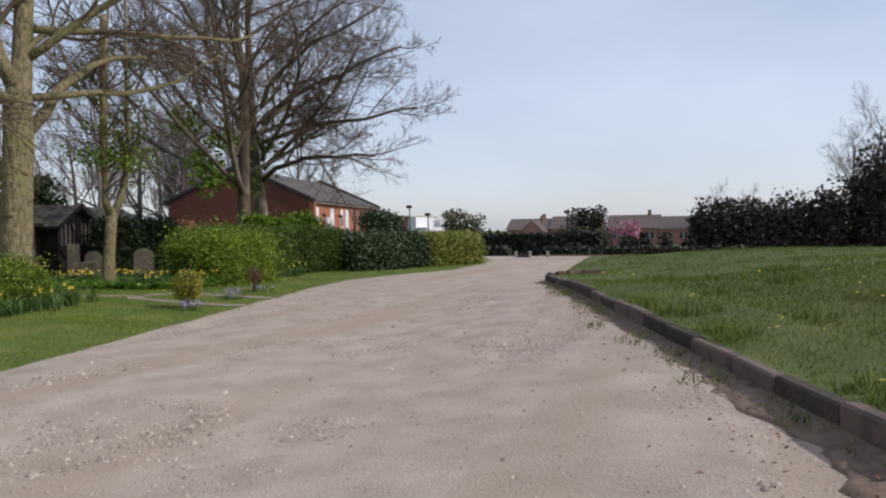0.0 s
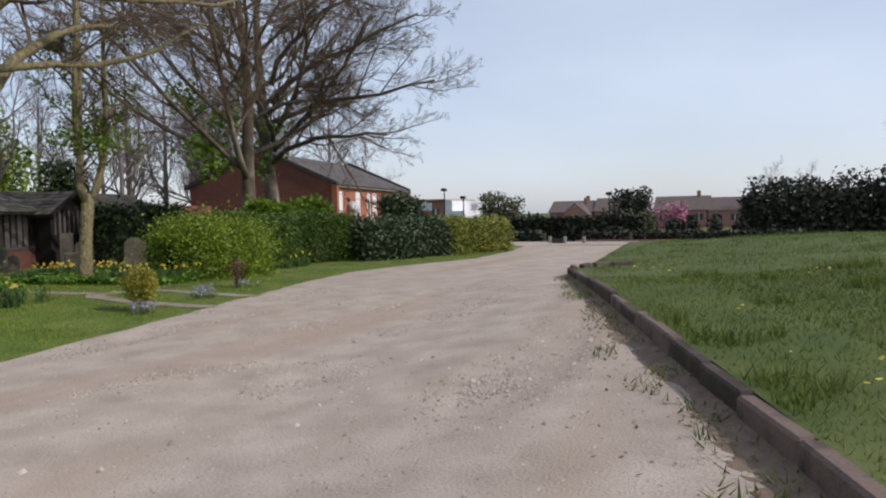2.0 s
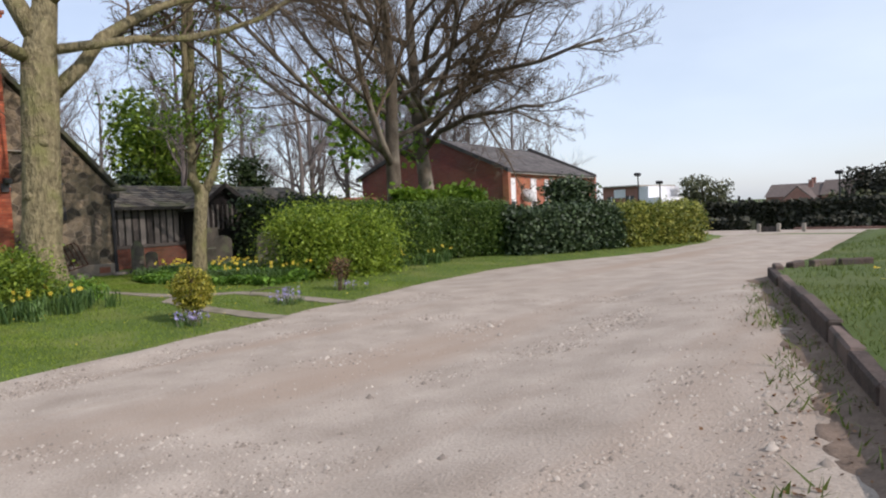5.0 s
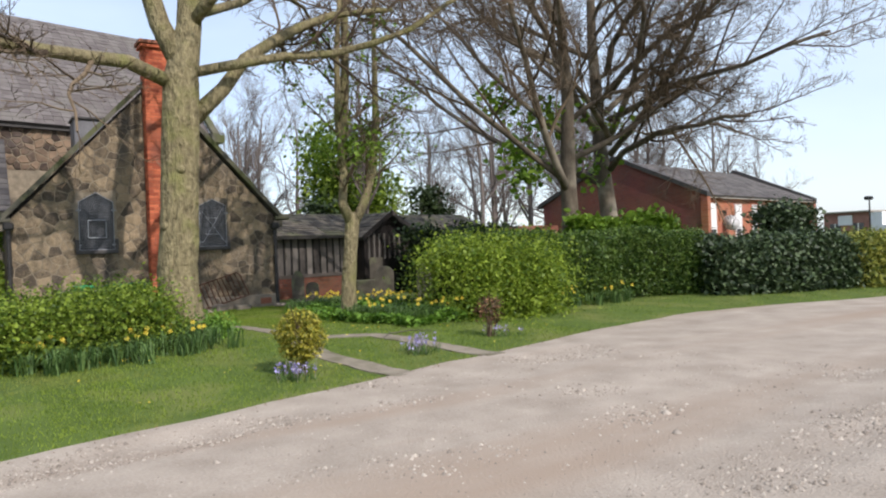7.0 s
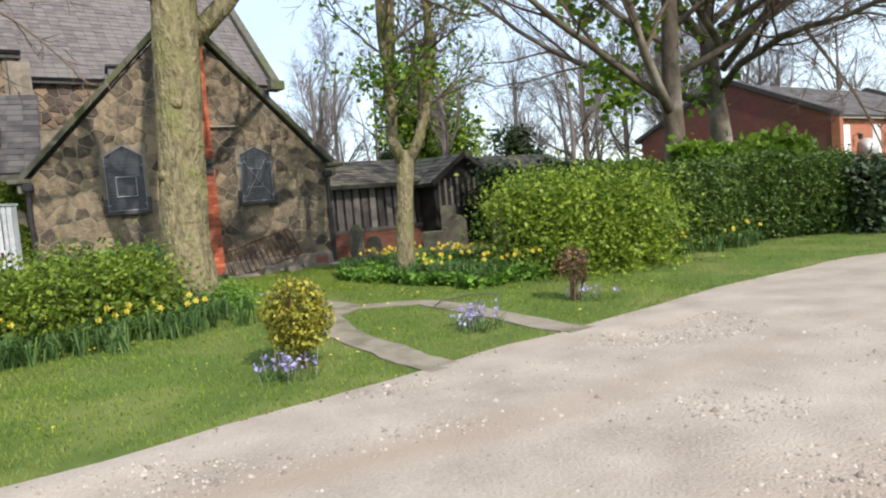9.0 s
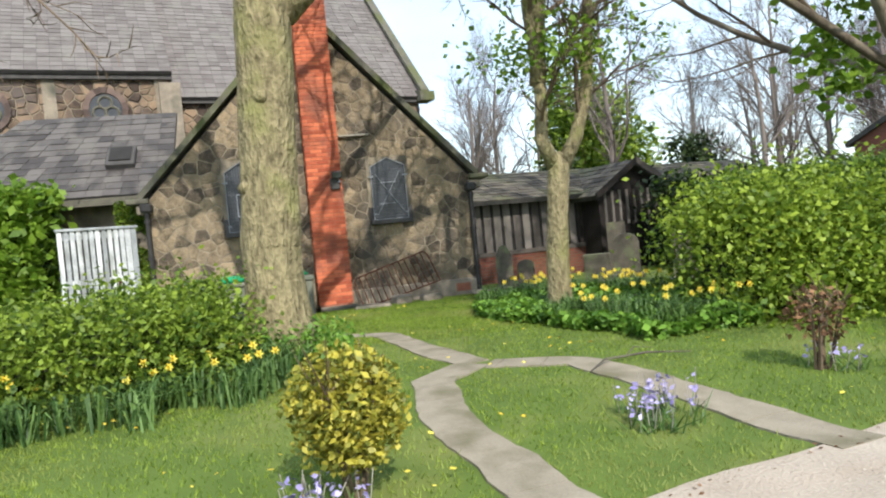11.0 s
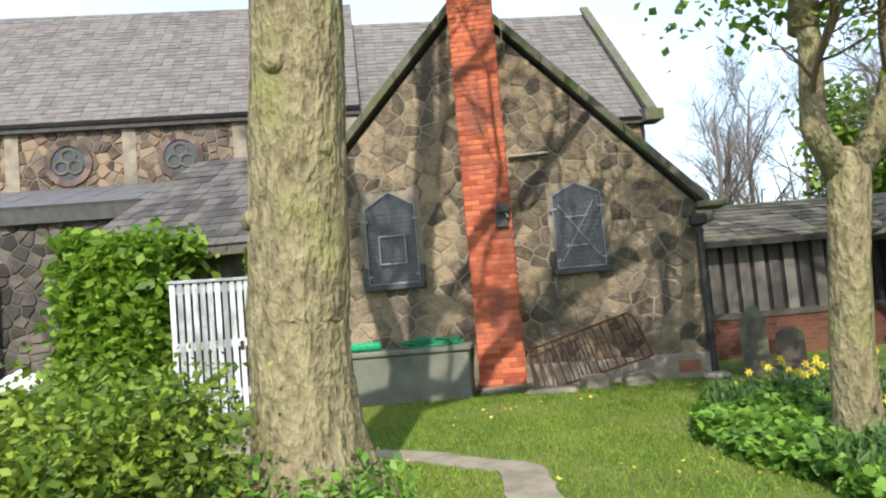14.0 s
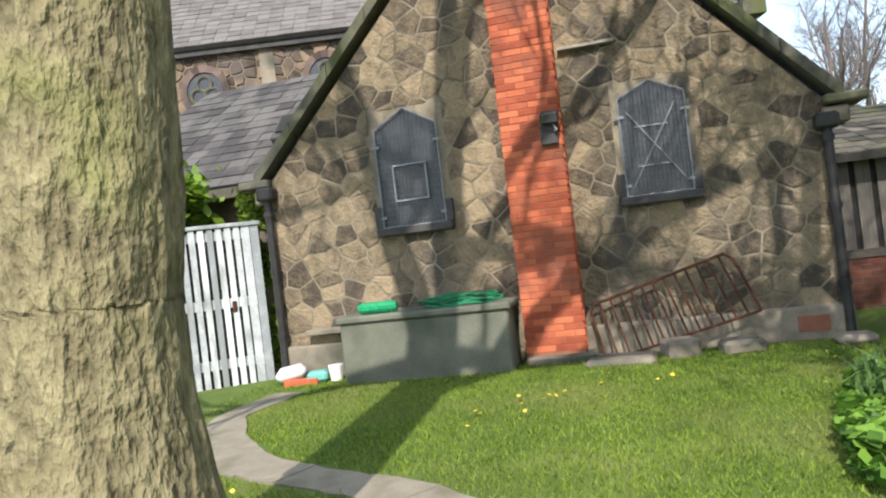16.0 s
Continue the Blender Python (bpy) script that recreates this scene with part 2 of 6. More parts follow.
    "roof_tile": material("roof_tile", (0.07, 0.063, 0.06), (0.15, 0.135, 0.125), 4, 0.85, 0.3, 30, vary="island"),
    "far_roof": material("far_roof", (0.09, 0.07, 0.062), (0.16, 0.13, 0.115), 2, 0.9, 0.2, 10),
    "far_brick": material("far_brick", (0.24, 0.12, 0.095), (0.36, 0.19, 0.15), 2, 0.9, 0.2, 10),
    "render_white": material("render_white", (0.62, 0.64, 0.66), (0.80, 0.81, 0.82), 2, 0.7, 0.1),
    "frame_white": material("frame_white", (0.68, 0.68, 0.67), (0.82, 0.82, 0.81), 6, 0.5, 0.1),
    "glass": material("glass", (0.03, 0.035, 0.04), (0.07, 0.075, 0.08), 1, 0.08, 0, spec=0.8),
    "dish": material("dish", (0.45, 0.45, 0.44), (0.62, 0.62, 0.6), 5, 0.5, 0.1),
    "dry_leaf": material("dry_leaf", (0.07, 0.035, 0.018), (0.22, 0.12, 0.06), 5, 0.9, 0, 40, vary="island"),
}


def brick_wall_material(name, c1, c2, mortar, along):
    """Coursed brickwork for walls that stay far off; along: the wall's direction on the ground."""
    m = bpy.data.materials.new(name)
    m.use_nodes = True
    n, l = m.node_tree.nodes, m.node_tree.links
    geo = n.new("ShaderNodeNewGeometry")
    dot = n.new("ShaderNodeVectorMath")
    dot.operation = "DOT_PRODUCT"
    dot.inputs[1].default_value = (along[0], along[1], 0)
    l.new(geo.outputs["Position"], dot.inputs[0])
    sep, com = n.new("ShaderNodeSeparateXYZ"), n.new("ShaderNodeCombineXYZ")
    l.new(geo.outputs["Position"], sep.inputs[0])
    l.new(dot.outputs["Value"], com.inputs[0])
    l.new(sep.outputs["Z"], com.inputs[1])
    bt = n.new("ShaderNodeTexBrick")
    bt.inputs["Scale"].default_value = 1.0
    bt.inputs["Brick Width"].default_value, bt.inputs["Row Height"].default_value, bt.inputs["Mortar Size"].default_value = 0.225, 0.075, 0.006
    bt.inputs["Color1"].default_value, bt.inputs["Color2"].default_value, bt.inputs["Mortar"].default_value = (*c1, 1), (*c2, 1), (*mortar, 1)
    l.new(com.outputs[0], bt.inputs["Vector"])
    no = n.new("ShaderNodeTexNoise")
    no.inputs["Scale"].default_value = 0.9
    l.new(geo.outputs["Position"], no.inputs["Vector"])
    mx = n.new("ShaderNodeMix")
    mx.data_type, mx.blend_type = "RGBA", "MULTIPLY"
    mx.inputs["Factor"].default_value = 0.45
    l.new(bt.outputs["Color"], mx.inputs["A"])
    l.new(no.outputs["Color"], mx.inputs["B"])
    l.new(mx.outputs["Result"], n["Principled BSDF"].inputs["Base Color"])
    bp = n.new("ShaderNodeBump")
    bp.inputs["Strength"].default_value, bp.inputs["Distance"].default_value = 0.4, 0.01
    l.new(bt.outputs["Fac"], bp.inputs["Height"])
    bp.invert = True
    l.new(bp.outputs["Normal"], n["Principled BSDF"].inputs["Normal"])
    n["Principled BSDF"].inputs["Roughness"].default_value = 0.9
    return m


# ---- mesh helpers ----
def thing(name, at, label, category, group="", kind=""):
    ob = new(name)
    ob.empty_display_size = 0.2
    ob.location = at
    return tagged(ob, label, category, group, kind)


def put(ob, parent):
    """Parent ob, whose mesh is in world metres, to a thing that stands unturned at its place."""
    ob.parent = parent
    if parent.parent is None:
        ob.matrix_parent_inverse = Matrix.Translation(-parent.location)
    return ob


def part(name, data, mat, parent=None, label="", kind="", smooth=False):
    """Links a bmesh or a (verts, faces) pair as one mesh object."""
    me = bpy.data.meshes.new(name)
    if isinstance(data, tuple):
        me.from_pydata(data[0], [], data[1])
    else:
        data.to_mesh(me)
        data.free()
    me.materials.append(M[mat] if isinstance(mat, str) else mat)
    if smooth:
        me.polygons.foreach_set("use_smooth", [True] * len(me.polygons))
    ob = new(name, me)
    if parent:
        put(ob, parent)
    return tagged(ob, label, kind=kind)


def fast_mesh(name, verts, nface, size, mat, parent=None, label="", kind="stuff"):
    """A mesh of nface separate faces of `size` corners each, from an array of corners."""
    me = bpy.data.meshes.new(name)
    me.vertices.add(len(verts))
    me.vertices.foreach_set("co", np.asarray(verts, dtype=np.float32).ravel())
    me.loops.add(nface * size)
    me.loops.foreach_set("vertex_index", np.arange(nface * size, dtype=np.int32))
    me.polygons.add(nface)
    me.polygons.foreach_set("loop_start", np.arange(0, nface * size, size, dtype=np.int32))
    me.update(calc_edges=True)
    me.materials.append(M[mat])
    ob = new(name, me)
    if parent:
        put(ob, parent)
    return tagged(ob, label, kind=kind)


def box(bm, c, s, yaw=0.0, bevel=0.0, tilt=(0, 0)):
    m = pose(*c, tilt[0], tilt[1], yaw) @ Matrix.Diagonal((*s, 1))
    r = bmesh.ops.create_cube(bm, size=1, matrix=m)
    if bevel:
        es = list({e for v in r["verts"] for e in v.link_edges})
        bmesh.ops.bevel(bm, geom=es, offset=bevel, segments=1, affect="EDGES")
    return bm


def abox(c, s, yaw=0.0, bevel=0.0, tilt=(0, 0)):
    return box(bmesh.new(), c, s, yaw, bevel, tilt)


def prism(outline, direction):
    """A closed solid: an outline of points, pushed along a direction."""
    n, d = len(outline), Vector(direction)
    vs = [Vector(p) for p in outline] + [Vector(p) + d for p in outline]
    fs = [tuple(range(n)), tuple(range(2 * n - 1, n - 1, -1))] + [(i, i + n, (i + 1) % n + n, (i + 1) % n) for i in range(n)]
    bm = bmesh.new()
    bv = [bm.verts.new(v) for v in vs]
    for f in fs:
        bm.faces.new([bv[i] for i in f])
    bmesh.ops.recalc_face_normals(bm, faces=bm.faces)
    return bm


def tubes(lines, lobes=None):
    """Tubes along lines of (points, radii, sides), as verts and faces."""
    V, F = [], []
    for pts, radii, sides in lines:
        base = len(V)
        up = Vector((0.31, 0.17, 0.93))
        for i, p in enumerate(pts):
            d = (pts[min(i + 1, len(pts) - 1)] - pts[max(i - 1, 0)]).normalized()
            a = d.cross(up if abs(d.dot(up)) < 0.95 else Vector((1, 0, 0))).normalized()
            b = d.cross(a)
            for k in range(sides):
                t = 2 * math.pi * k / sides
                r = radii[i] * (lobes(p, t) if lobes else 1)
                q = p + a * (r * math.cos(t)) + b * (r * math.sin(t))
                V.append((q.x, q.y, q.z))
        for i in range(len(pts) - 1):
            for k in range(sides):
                F.append((base + i * sides + k, base + i * sides + (k + 1) % sides, base + (i + 1) * sides + (k + 1) % sides, base + (i + 1) * sides + k))
        if radii[-1] > 0.02:
            F.append(tuple(base + (len(pts) - 1) * sides + k for k in range(sides)))
            F.append(tuple(base + k for k in range(sides - 1, -1, -1)))
    return V, F


def leaves(name, centres, size, mat, parent, seed, label="", upward=0.3, long=1.6, spread=0.5):
    """Many small pointed leaves, one face each, round the given centres."""
    r = np.random.default_rng(seed)
    n = len(centres)
    nor = r.normal(size=(n, 3))
    nor[:, 2] = np.abs(nor[:, 2]) + upward
    nor /= np.linalg.norm(nor, axis=1, keepdims=True)
    a = np.cross(nor, r.normal(size=(n, 3)))
    a /= np.linalg.norm(a, axis=1, keepdims=True)
    b = np.cross(nor, a)
    s = (size * r.uniform(1 - spread, 1 + spread, n))[:, None]
    c = np.asarray(centres)
    q = np.stack([c - a * s * long / 2, c + b * s / 2 - a * s * 0.1, c + a * s * long / 2, c - b * s / 2 - a * s * 0.1], axis=1)
    return fast_mesh(name, q.reshape(-1, 3), n, 4, mat, parent, label)


def blades(name, xy, z, height, width, mat, parent, seed, label="", lean=0.5):
    r = np.random.default_rng(seed)
    n = len(xy)
    t = r.uniform(0, 2 * math.pi, n)
    h = height * r.uniform(0.5, 1.3, n)
    w = width * r.uniform(0.6, 1.3, n)
    lx, ly = r.normal(0, lean, n) * h, r.normal(0, lean, n) * h
    p = np.stack([xy[:, 0], xy[:, 1], z], axis=1)
    side = np.stack([np.cos(t) * w / 2, np.sin(t) * w / 2, np.zeros(n)], axis=1)
    q = np.stack([p - side, p + side, p + np.stack([lx, ly, h], axis=1)], axis=1)
    return fast_mesh(name, q.reshape(-1, 3), n, 3, mat, parent, label)


def clip(poly, px, py, nx, ny):
    """The part of a convex polygon on the inner side of a line through (px, py) with outward normal (nx, ny)."""
    out = []
    for i, a in enumerate(poly):
        b = poly[(i + 1) % len(poly)]
        da, db = (a[0] - px) * nx + (a[1] - py) * ny, (b[0] - px) * nx + (b[1] - py) * ny
        if da <= 0:
            out.append(a)
        if da * db < 0:
            t = da / (da - db)
            out.append((a[0] + t * (b[0] - a[0]), a[1] + t * (b[1] - a[1])))
    return out


def stone_cells(outline, holes, w, h, seed, joint=0.012):
    """Uneven stones that fill a convex outline (counter-clockwise, in u, v) round rectangular holes."""
    r = random.Random(seed)
    us, vs = [p[0] for p in outline], [p[1] for p in outline]
    seeds, row, v = [], 0, min(vs) - h
    while v < max(vs) + h:
        u = min(us) - w + (row % 2) * w / 2
        while u < max(us) + w:
            seeds.append((u + r.uniform(-0.48, 0.48) * w, v + r.uniform(-0.46, 0.46) * h))
            u += w
        v, row = v + h, row + 1
    cells = []
    for su, sv in seeds:
        poly = [(su - w * 1.3, sv - h * 1.3), (su + w * 1.3, sv - h * 1.3), (su + w * 1.3, sv + h * 1.3), (su - w * 1.3, sv + h * 1.3)]
        for ou, ov in seeds:
            du, dv = ou - su, ov - sv
            if (du or dv) and abs(du) < 2.7 * w and abs(dv) < 2.7 * h:
                g = math.hypot(du, dv)
                poly = clip(poly, su + du / 2 - du / g * joint, sv + dv / 2 - dv / g * joint, du / g, dv / g)
        for i, a in enumerate(outline):
            b = outline[(i + 1) % len(outline)]
            g = math.hypot(b[0] - a[0], b[1] - a[1])
            poly = clip(poly, a[0], a[1], (b[1] - a[1]) / g, -(b[0] - a[0]) / g) if poly else poly
        for u0, u1, v0, v1 in holes:
            if not poly or max(p[0] for p in poly) < u0 or min(p[0] for p in poly) > u1 or max(p[1] for p in poly) < v0 or min(p[1] for p in poly) > v1:
                continue
            gaps = [(u0 - su, (u0, sv, 1, 0)), (su - u1, (u1, sv, -1, 0)), (v0 - sv, (su, v0, 0, 1)), (sv - v1, (su, v1, 0, -1))]
            gap, cut = max(gaps)
            poly = clip(poly, *cut) if gap > -0.1 else []
        if len(poly) > 2:
            area = 0.5 * abs(sum(poly[i][0] * poly[(i + 1) % len(poly)][1] - poly[(i + 1) % len(poly)][0] * poly[i][1] for i in range(len(poly))))
            if area > 0.004:
                cells.append(poly)
    return cells


def stone_solid(poly, place, proud, back=0.02):
    """A stone with a rounded arris, from its outline; place maps (u, v, out) to the world."""
    cu, cv = sum(p[0] for p in poly) / len(poly), sum(p[1] for p in poly) / len(poly)
    n = len(poly)
    rings = [(1.02, -back), (1.0, proud * 0.3), (0.84, proud)]
    V = [place(cu + (u - cu) * k, cv + (v - cv) * k, o) for k, o in rings for u, v in poly]
    F = [(i + j * n, (i + 1) % n + j * n, (i + 1) % n + (j + 1) * n, i + (j + 1) * n) for j in range(2) for i in range(n)]
    return V, F + [tuple(range(2 * n, 3 * n))]


def join(pieces):
    V, F = [], []
    for v, f in pieces:
        b = len(V)
        V += v
        F += [tuple(i + b for i in q) for q in f]
    return V, F


def smooth01(t):
    t = min(1.0, max(0.0, t))
    return t * t * (3 - 2 * t)


# ---- the lie of the land ----
def road_left(y):
    ys = (-40, 0, 8, 12.7, 16.3, 19, 22.5, 25, 28, 33, 38)
    xs = (-1.0, -4.2, -5.45, -6.6, -7.5, -8.2, -8.7, -8.1, -7.2, -7.4, -8.5)
    return float(np.interp(y, ys, xs))


def kerb_x(y):
    return 3.27 - 0.362 * (y - 6.85) if y < 20 else -1.49 - 0.10 * (y - 20)


def land(x, y):
    """Height of the ground, with no road metal on it."""
    e, k = road_left(y), kerb_x(y)
    drop = -1.0 * smooth01((y - 34) / 30) - 1.4 * smooth01((y - 60) / 80)
    if x < e:
        z = -0.13 + 0.10 * smooth01((e - x) / 3.0) + 0.2 * math.exp(-((x + 12.3) ** 2 + (y - 13.0) ** 2) / 0.9)
    elif x < k:
        t = (x - e) / (k - e)
        z = -0.13 + 0.05 * min(1, t * 3) + 0.27 * smooth01((t - 0.5) / 0.5)
        z -= 0.27 * smooth01((t - 0.5) / 0.5) * smooth01((y - 14) / 12)
    else:
        top = 0.40 - 0.33 * smooth01((y - 14) / 12)
        z = top + (0.52 - 0.2 * smooth01((y - 30) / 12)) * smooth01((x - k) / 9) * (1 - smooth01((y - 38) / 20)) + 0.04 * noise.noise((x * 0.5, y * 0.5, 0))
    return z + drop


gx = np.unique(np.round(np.concatenate([np.linspace(-900, -60, 16), np.arange(-60, -24, 2.0), np.arange(-24, 16, 0.3), np.arange(16, 60, 2.0), np.linspace(60, 900, 16)]), 3))
gy = np.unique(np.round(np.concatenate([np.linspace(-900, -40, 14), np.arange(-40, -4, 2.0), np.arange(-4, 40, 0.3), np.arange(40, 120, 3.0), np.linspace(120, 1200, 16)]), 3))


def ground_height(x, y):
    e, k = road_left(y), kerb_x(y)
    if k - 0.1 <= x < k + 0.6 and y < 24:
        return land(k - 0.05, y) - 0.06
    return land(x, y) - (0.06 if e + 0.1 < x < k - 0.1 and y < 38 else 0.0)


gv = [(float(x), float(y), ground_height(float(x), float(y))) for y in gy for x in gx]
nx = len(gx)
gf = [(j * nx + i, j * nx + i + 1, (j + 1) * nx + i + 1, (j + 1) * nx + i) for j in range(len(gy) - 1) for i in range(nx - 1)]
ground = part("ground", (gv, gf), "turf", kind="structure", smooth=True)
tagged(ground, "green turf of the churchyard and open field", "ground")
ground.data.materials.append(M["field_turf"])
for poly in ground.data.polygons:
    c = poly.center
    if c.x > kerb_x(c.y) - 0.2 or c.y > 40 or c.x < -22:
        poly.material_index = 1

# gravel road
rv, rf = [], []
ry = np.concatenate([np.arange(-40, -4, 2.0), np.arange(-4, 38.1, 0.25)])
NR = 60
for y in ry:
    e, k = road_left(y) + 0.10 * noise.noise((0, y * 0.9, 3)) + 0.04 * noise.noise((0, y * 4, 5)), kerb_x(y)
    for i in range(NR + 1):
        x = e + (k - e) * i / NR
        z = land(min(max(x, road_left(y) + 1e-3), k - 1e-3), y) + 0.012 + 0.012 * noise.noise((x * 1.2, y * 1.2, 1)) + 0.006 * noise.noise((x * 5, y * 5, 2))
        z -= 0.035 * smooth01((noise.noise((x * 0.8 + 3, y * 0.45, 7)) - 0.3) / 0.25)
        rv.append((float(x), float(y), z))
for j in range(len(ry) - 1):
    for i in range(NR):
        a = j * (NR + 1) + i
        rf.append((a, a + 1, a + NR + 2, a + NR + 1))
road = part("road", (rv, rf), "gravel", kind="structure", smooth=True)
tagged(road, "pale compacted gravel drive with worn ruts", "road")

# far lane that crosses the drive's end
lane = part("road_lane", abox((-2, 41, -0.35), (60, 6, 0.3)), "gravel", kind="structure")
tagged(lane, "pale gravel lane across the end of the drive", "road")


# ---- the church ----
GX = -18.41                      # face of the vestry gable
GY0, GY1, GEAVE, GAPEX, GMID = 10.72, 17.12, 2.40, 5.85, 13.95
U, W = Vector((-0.22, 0.9755, 0)), Vector((-0.9755, -0.22, 0))    # the nave's length, and its depth away from the drive


def at_gable(u, v, out):
    return (GX + out, u, v)


gable_outline = [(GY0, -0.2), (GY1, -0.2), (GY1, GEAVE), (GMID, GAPEX), (GY0, GEAVE)]
vestry = thing("church_vestry", (GX - 3, GMID, 0), "gabled stone vestry with two leaded windows and red brick chimney", "church")
gable_wall = part("gable_wall", prism([(GX - 0.002, u, v) for u, v in gable_outline], (-0.45, 0, 0)), "mortar", vestry, "pale mortar bed of the rubble gable")
part("side_wall", abox((GX - 3.6, GY1 - 0.24, 1.05), (6.2, 0.45, 2.5)), "mortar", vestry)
part("side_wall", abox((GX - 3.6, GY0 + 0.24, 1.05), (6.2, 0.45, 2.5)), "mortar", vestry)


def roof_slab(name, a, b, c, d, thick, mat, parent):
    """A roof's board under its slates; a, b at the eaves, c, d at the ridge."""
    nrm = (Vector(b) - Vector(a)).cross(Vector(d) - Vector(a)).normalized()
    if nrm.z < 0:
        nrm = -nrm
    return part(name, prism([a, b, c, d], -nrm * thick), mat, parent)


def slates(a, b, c, d, tile_w, gauge, thick, seed):
    """Lapped slates over a roof plane; a, b along the eaves, d above a, c above b."""
    r = random.Random(seed)
    a, b, c, d = Vector(a), Vector(b), Vector(c), Vector(d)
    nrm = (b - a).cross(d - a).normalized()
    if nrm.z < 0:
        nrm = -nrm
    rows = max(1, int((d - a).length / gauge))
    V, F = [], []
    for j in range(rows):
        t0, t1 = j / rows, min(1.0, (j + 1.25) / rows)
        l0, l1, r0, r1 = a.lerp(d, t0), a.lerp(d, t1), b.lerp(c, t0), b.lerp(c, t1)
        n = max(1, int((r0 - l0).length / tile_w))
        sh = 0.5 * (j % 2) / n
        for i in range(n):
            s0, s1 = max(0.0, i / n + sh - (0.5 / n if j % 2 else 0)), min(1.0, (i + 1) / n + sh - (0.5 / n if j % 2 else 0) - 0.03 / n)
            lift = thick * r.uniform(0.7, 1.5)
            p = [l0.lerp(r0, s0) + nrm * lift, l0.lerp(r0, s1) + nrm * lift * r.uniform(0.8, 1.2), l1.lerp(r1, s1) + nrm * 0.004, l1.lerp(r1, s0) + nrm * 0.004]
            q = [l0.lerp(r0, s0), l0.lerp(r0, s1)]
            k = len(V)
            V += [tuple(v) for v in p + q]
            F += [(k, k + 1, k + 2, k + 3), (k, k + 4, k + 5, k + 1), (k, k + 3, k + 4), (k + 1, k + 5, k + 2)]
    return V, F


def roof(parent, a, b, c, d, mat, tile_w=0.28, gauge=0.2, seed=1, thick=0.018, board="sooty"):
    roof_slab("roof_boarding", a, b, c, d, 0.10, board, parent)
    nrm = (Vector(b) - Vector(a)).cross(Vector(d) - Vector(a)).normalized()
    nrm = nrm if nrm.z > 0 else -nrm
    o = [Vector(p) + nrm * 0.004 for p in (a, b, c, d)]
    return part("slate_covering", slates(*o, tile_w, gauge, thick, seed), mat, parent, kind="stuff")


RX = GX - 9.0
roof(vestry, (GX - 0.15, GY1 + 0.15, GEAVE - 0.05), (RX, GY1 + 0.15, GEAVE - 0.05), (RX, GMID, GAPEX + 0.02), (GX - 0.15, GMID, GAPEX + 0.02), "slate_dark", seed=3)
roof(vestry, (GX - 0.15, GY0 - 0.15, GEAVE - 0.05), (RX, GY0 - 0.15, GEAVE - 0.05), (RX, GMID, GAPEX + 0.02), (GX - 0.15, GMID, GAPEX + 0.02), "slate_dark", seed=4)
# lead-clad box on the roof behind the verge
part("roof_box", abox((GX - 4.1, 13.0, 4.75), (0.9, 0.8, 1.5), bevel=0.02), "lead", vestry, "grey lead-clad box on the roof slope")
part("roof_box_cap", abox((GX - 4.08, 13.0, 5.54), (1.0, 0.9, 0.08), bevel=0.02), "sooty", vestry)
# copings up both verges, kneelers and their corbels
for side, y in ((-1, GY0), (1, GY1)):
    a, b = Vector((0, y + side * 0.14, GEAVE - 0.02)), Vector((0, GMID, GAPEX + 0.12))
    d = (b - a) / 6
    for i in range(6):
        p, q = a + d * i, a + d * (i + 0.985)
        up = Vector((0, 0, 0.16))
        part("coping_stone", prism([(GX - 0.38, p.y, p.z), (GX - 0.38, q.y, q.z), (GX - 0.38, q.y, q.z + up.z), (GX - 0.38, p.y, p.z + up.z)], (0.50, 0, 0)), "coping", vestry, "lichened stone coping" if i == 0 else "")
    part("kneeler", abox((GX - 0.12, y + side * 0.16, GEAVE + 0.02), (0.5, 0.42, 0.10), bevel=0.02), "coping", vestry, "mossy kneeler stone")
    part("corbel", abox((GX - 0.12, y + side * 0.06, GEAVE - 0.14), (0.36, 0.26, 0.18), bevel=0.02), "ashlar", vestry)
# plinth courses by the ground
part("plinth", abox((GX + 0.05, 15.75, 0.10), (0.14, 2.75, 0.42), bevel=0.02), "ashlar", vestry, "weathered stone plinth")
part("plinth", abox((GX + 0.05, 11.35, 0.12), (0.12, 1.25, 0.5), bevel=0.02), "ashlar", vestry)
part("air_brick", abox((GX + 0.125, 16.72, 0.14), (0.02, 0.3, 0.16)), "brick_mortar", vestry, "red terracotta air brick")
part("sill_ledge", abox((GX + 0.08, 11.42, 0.53), (0.18, 0.75, 0.07), bevel=0.01), "ashlar", vestry)


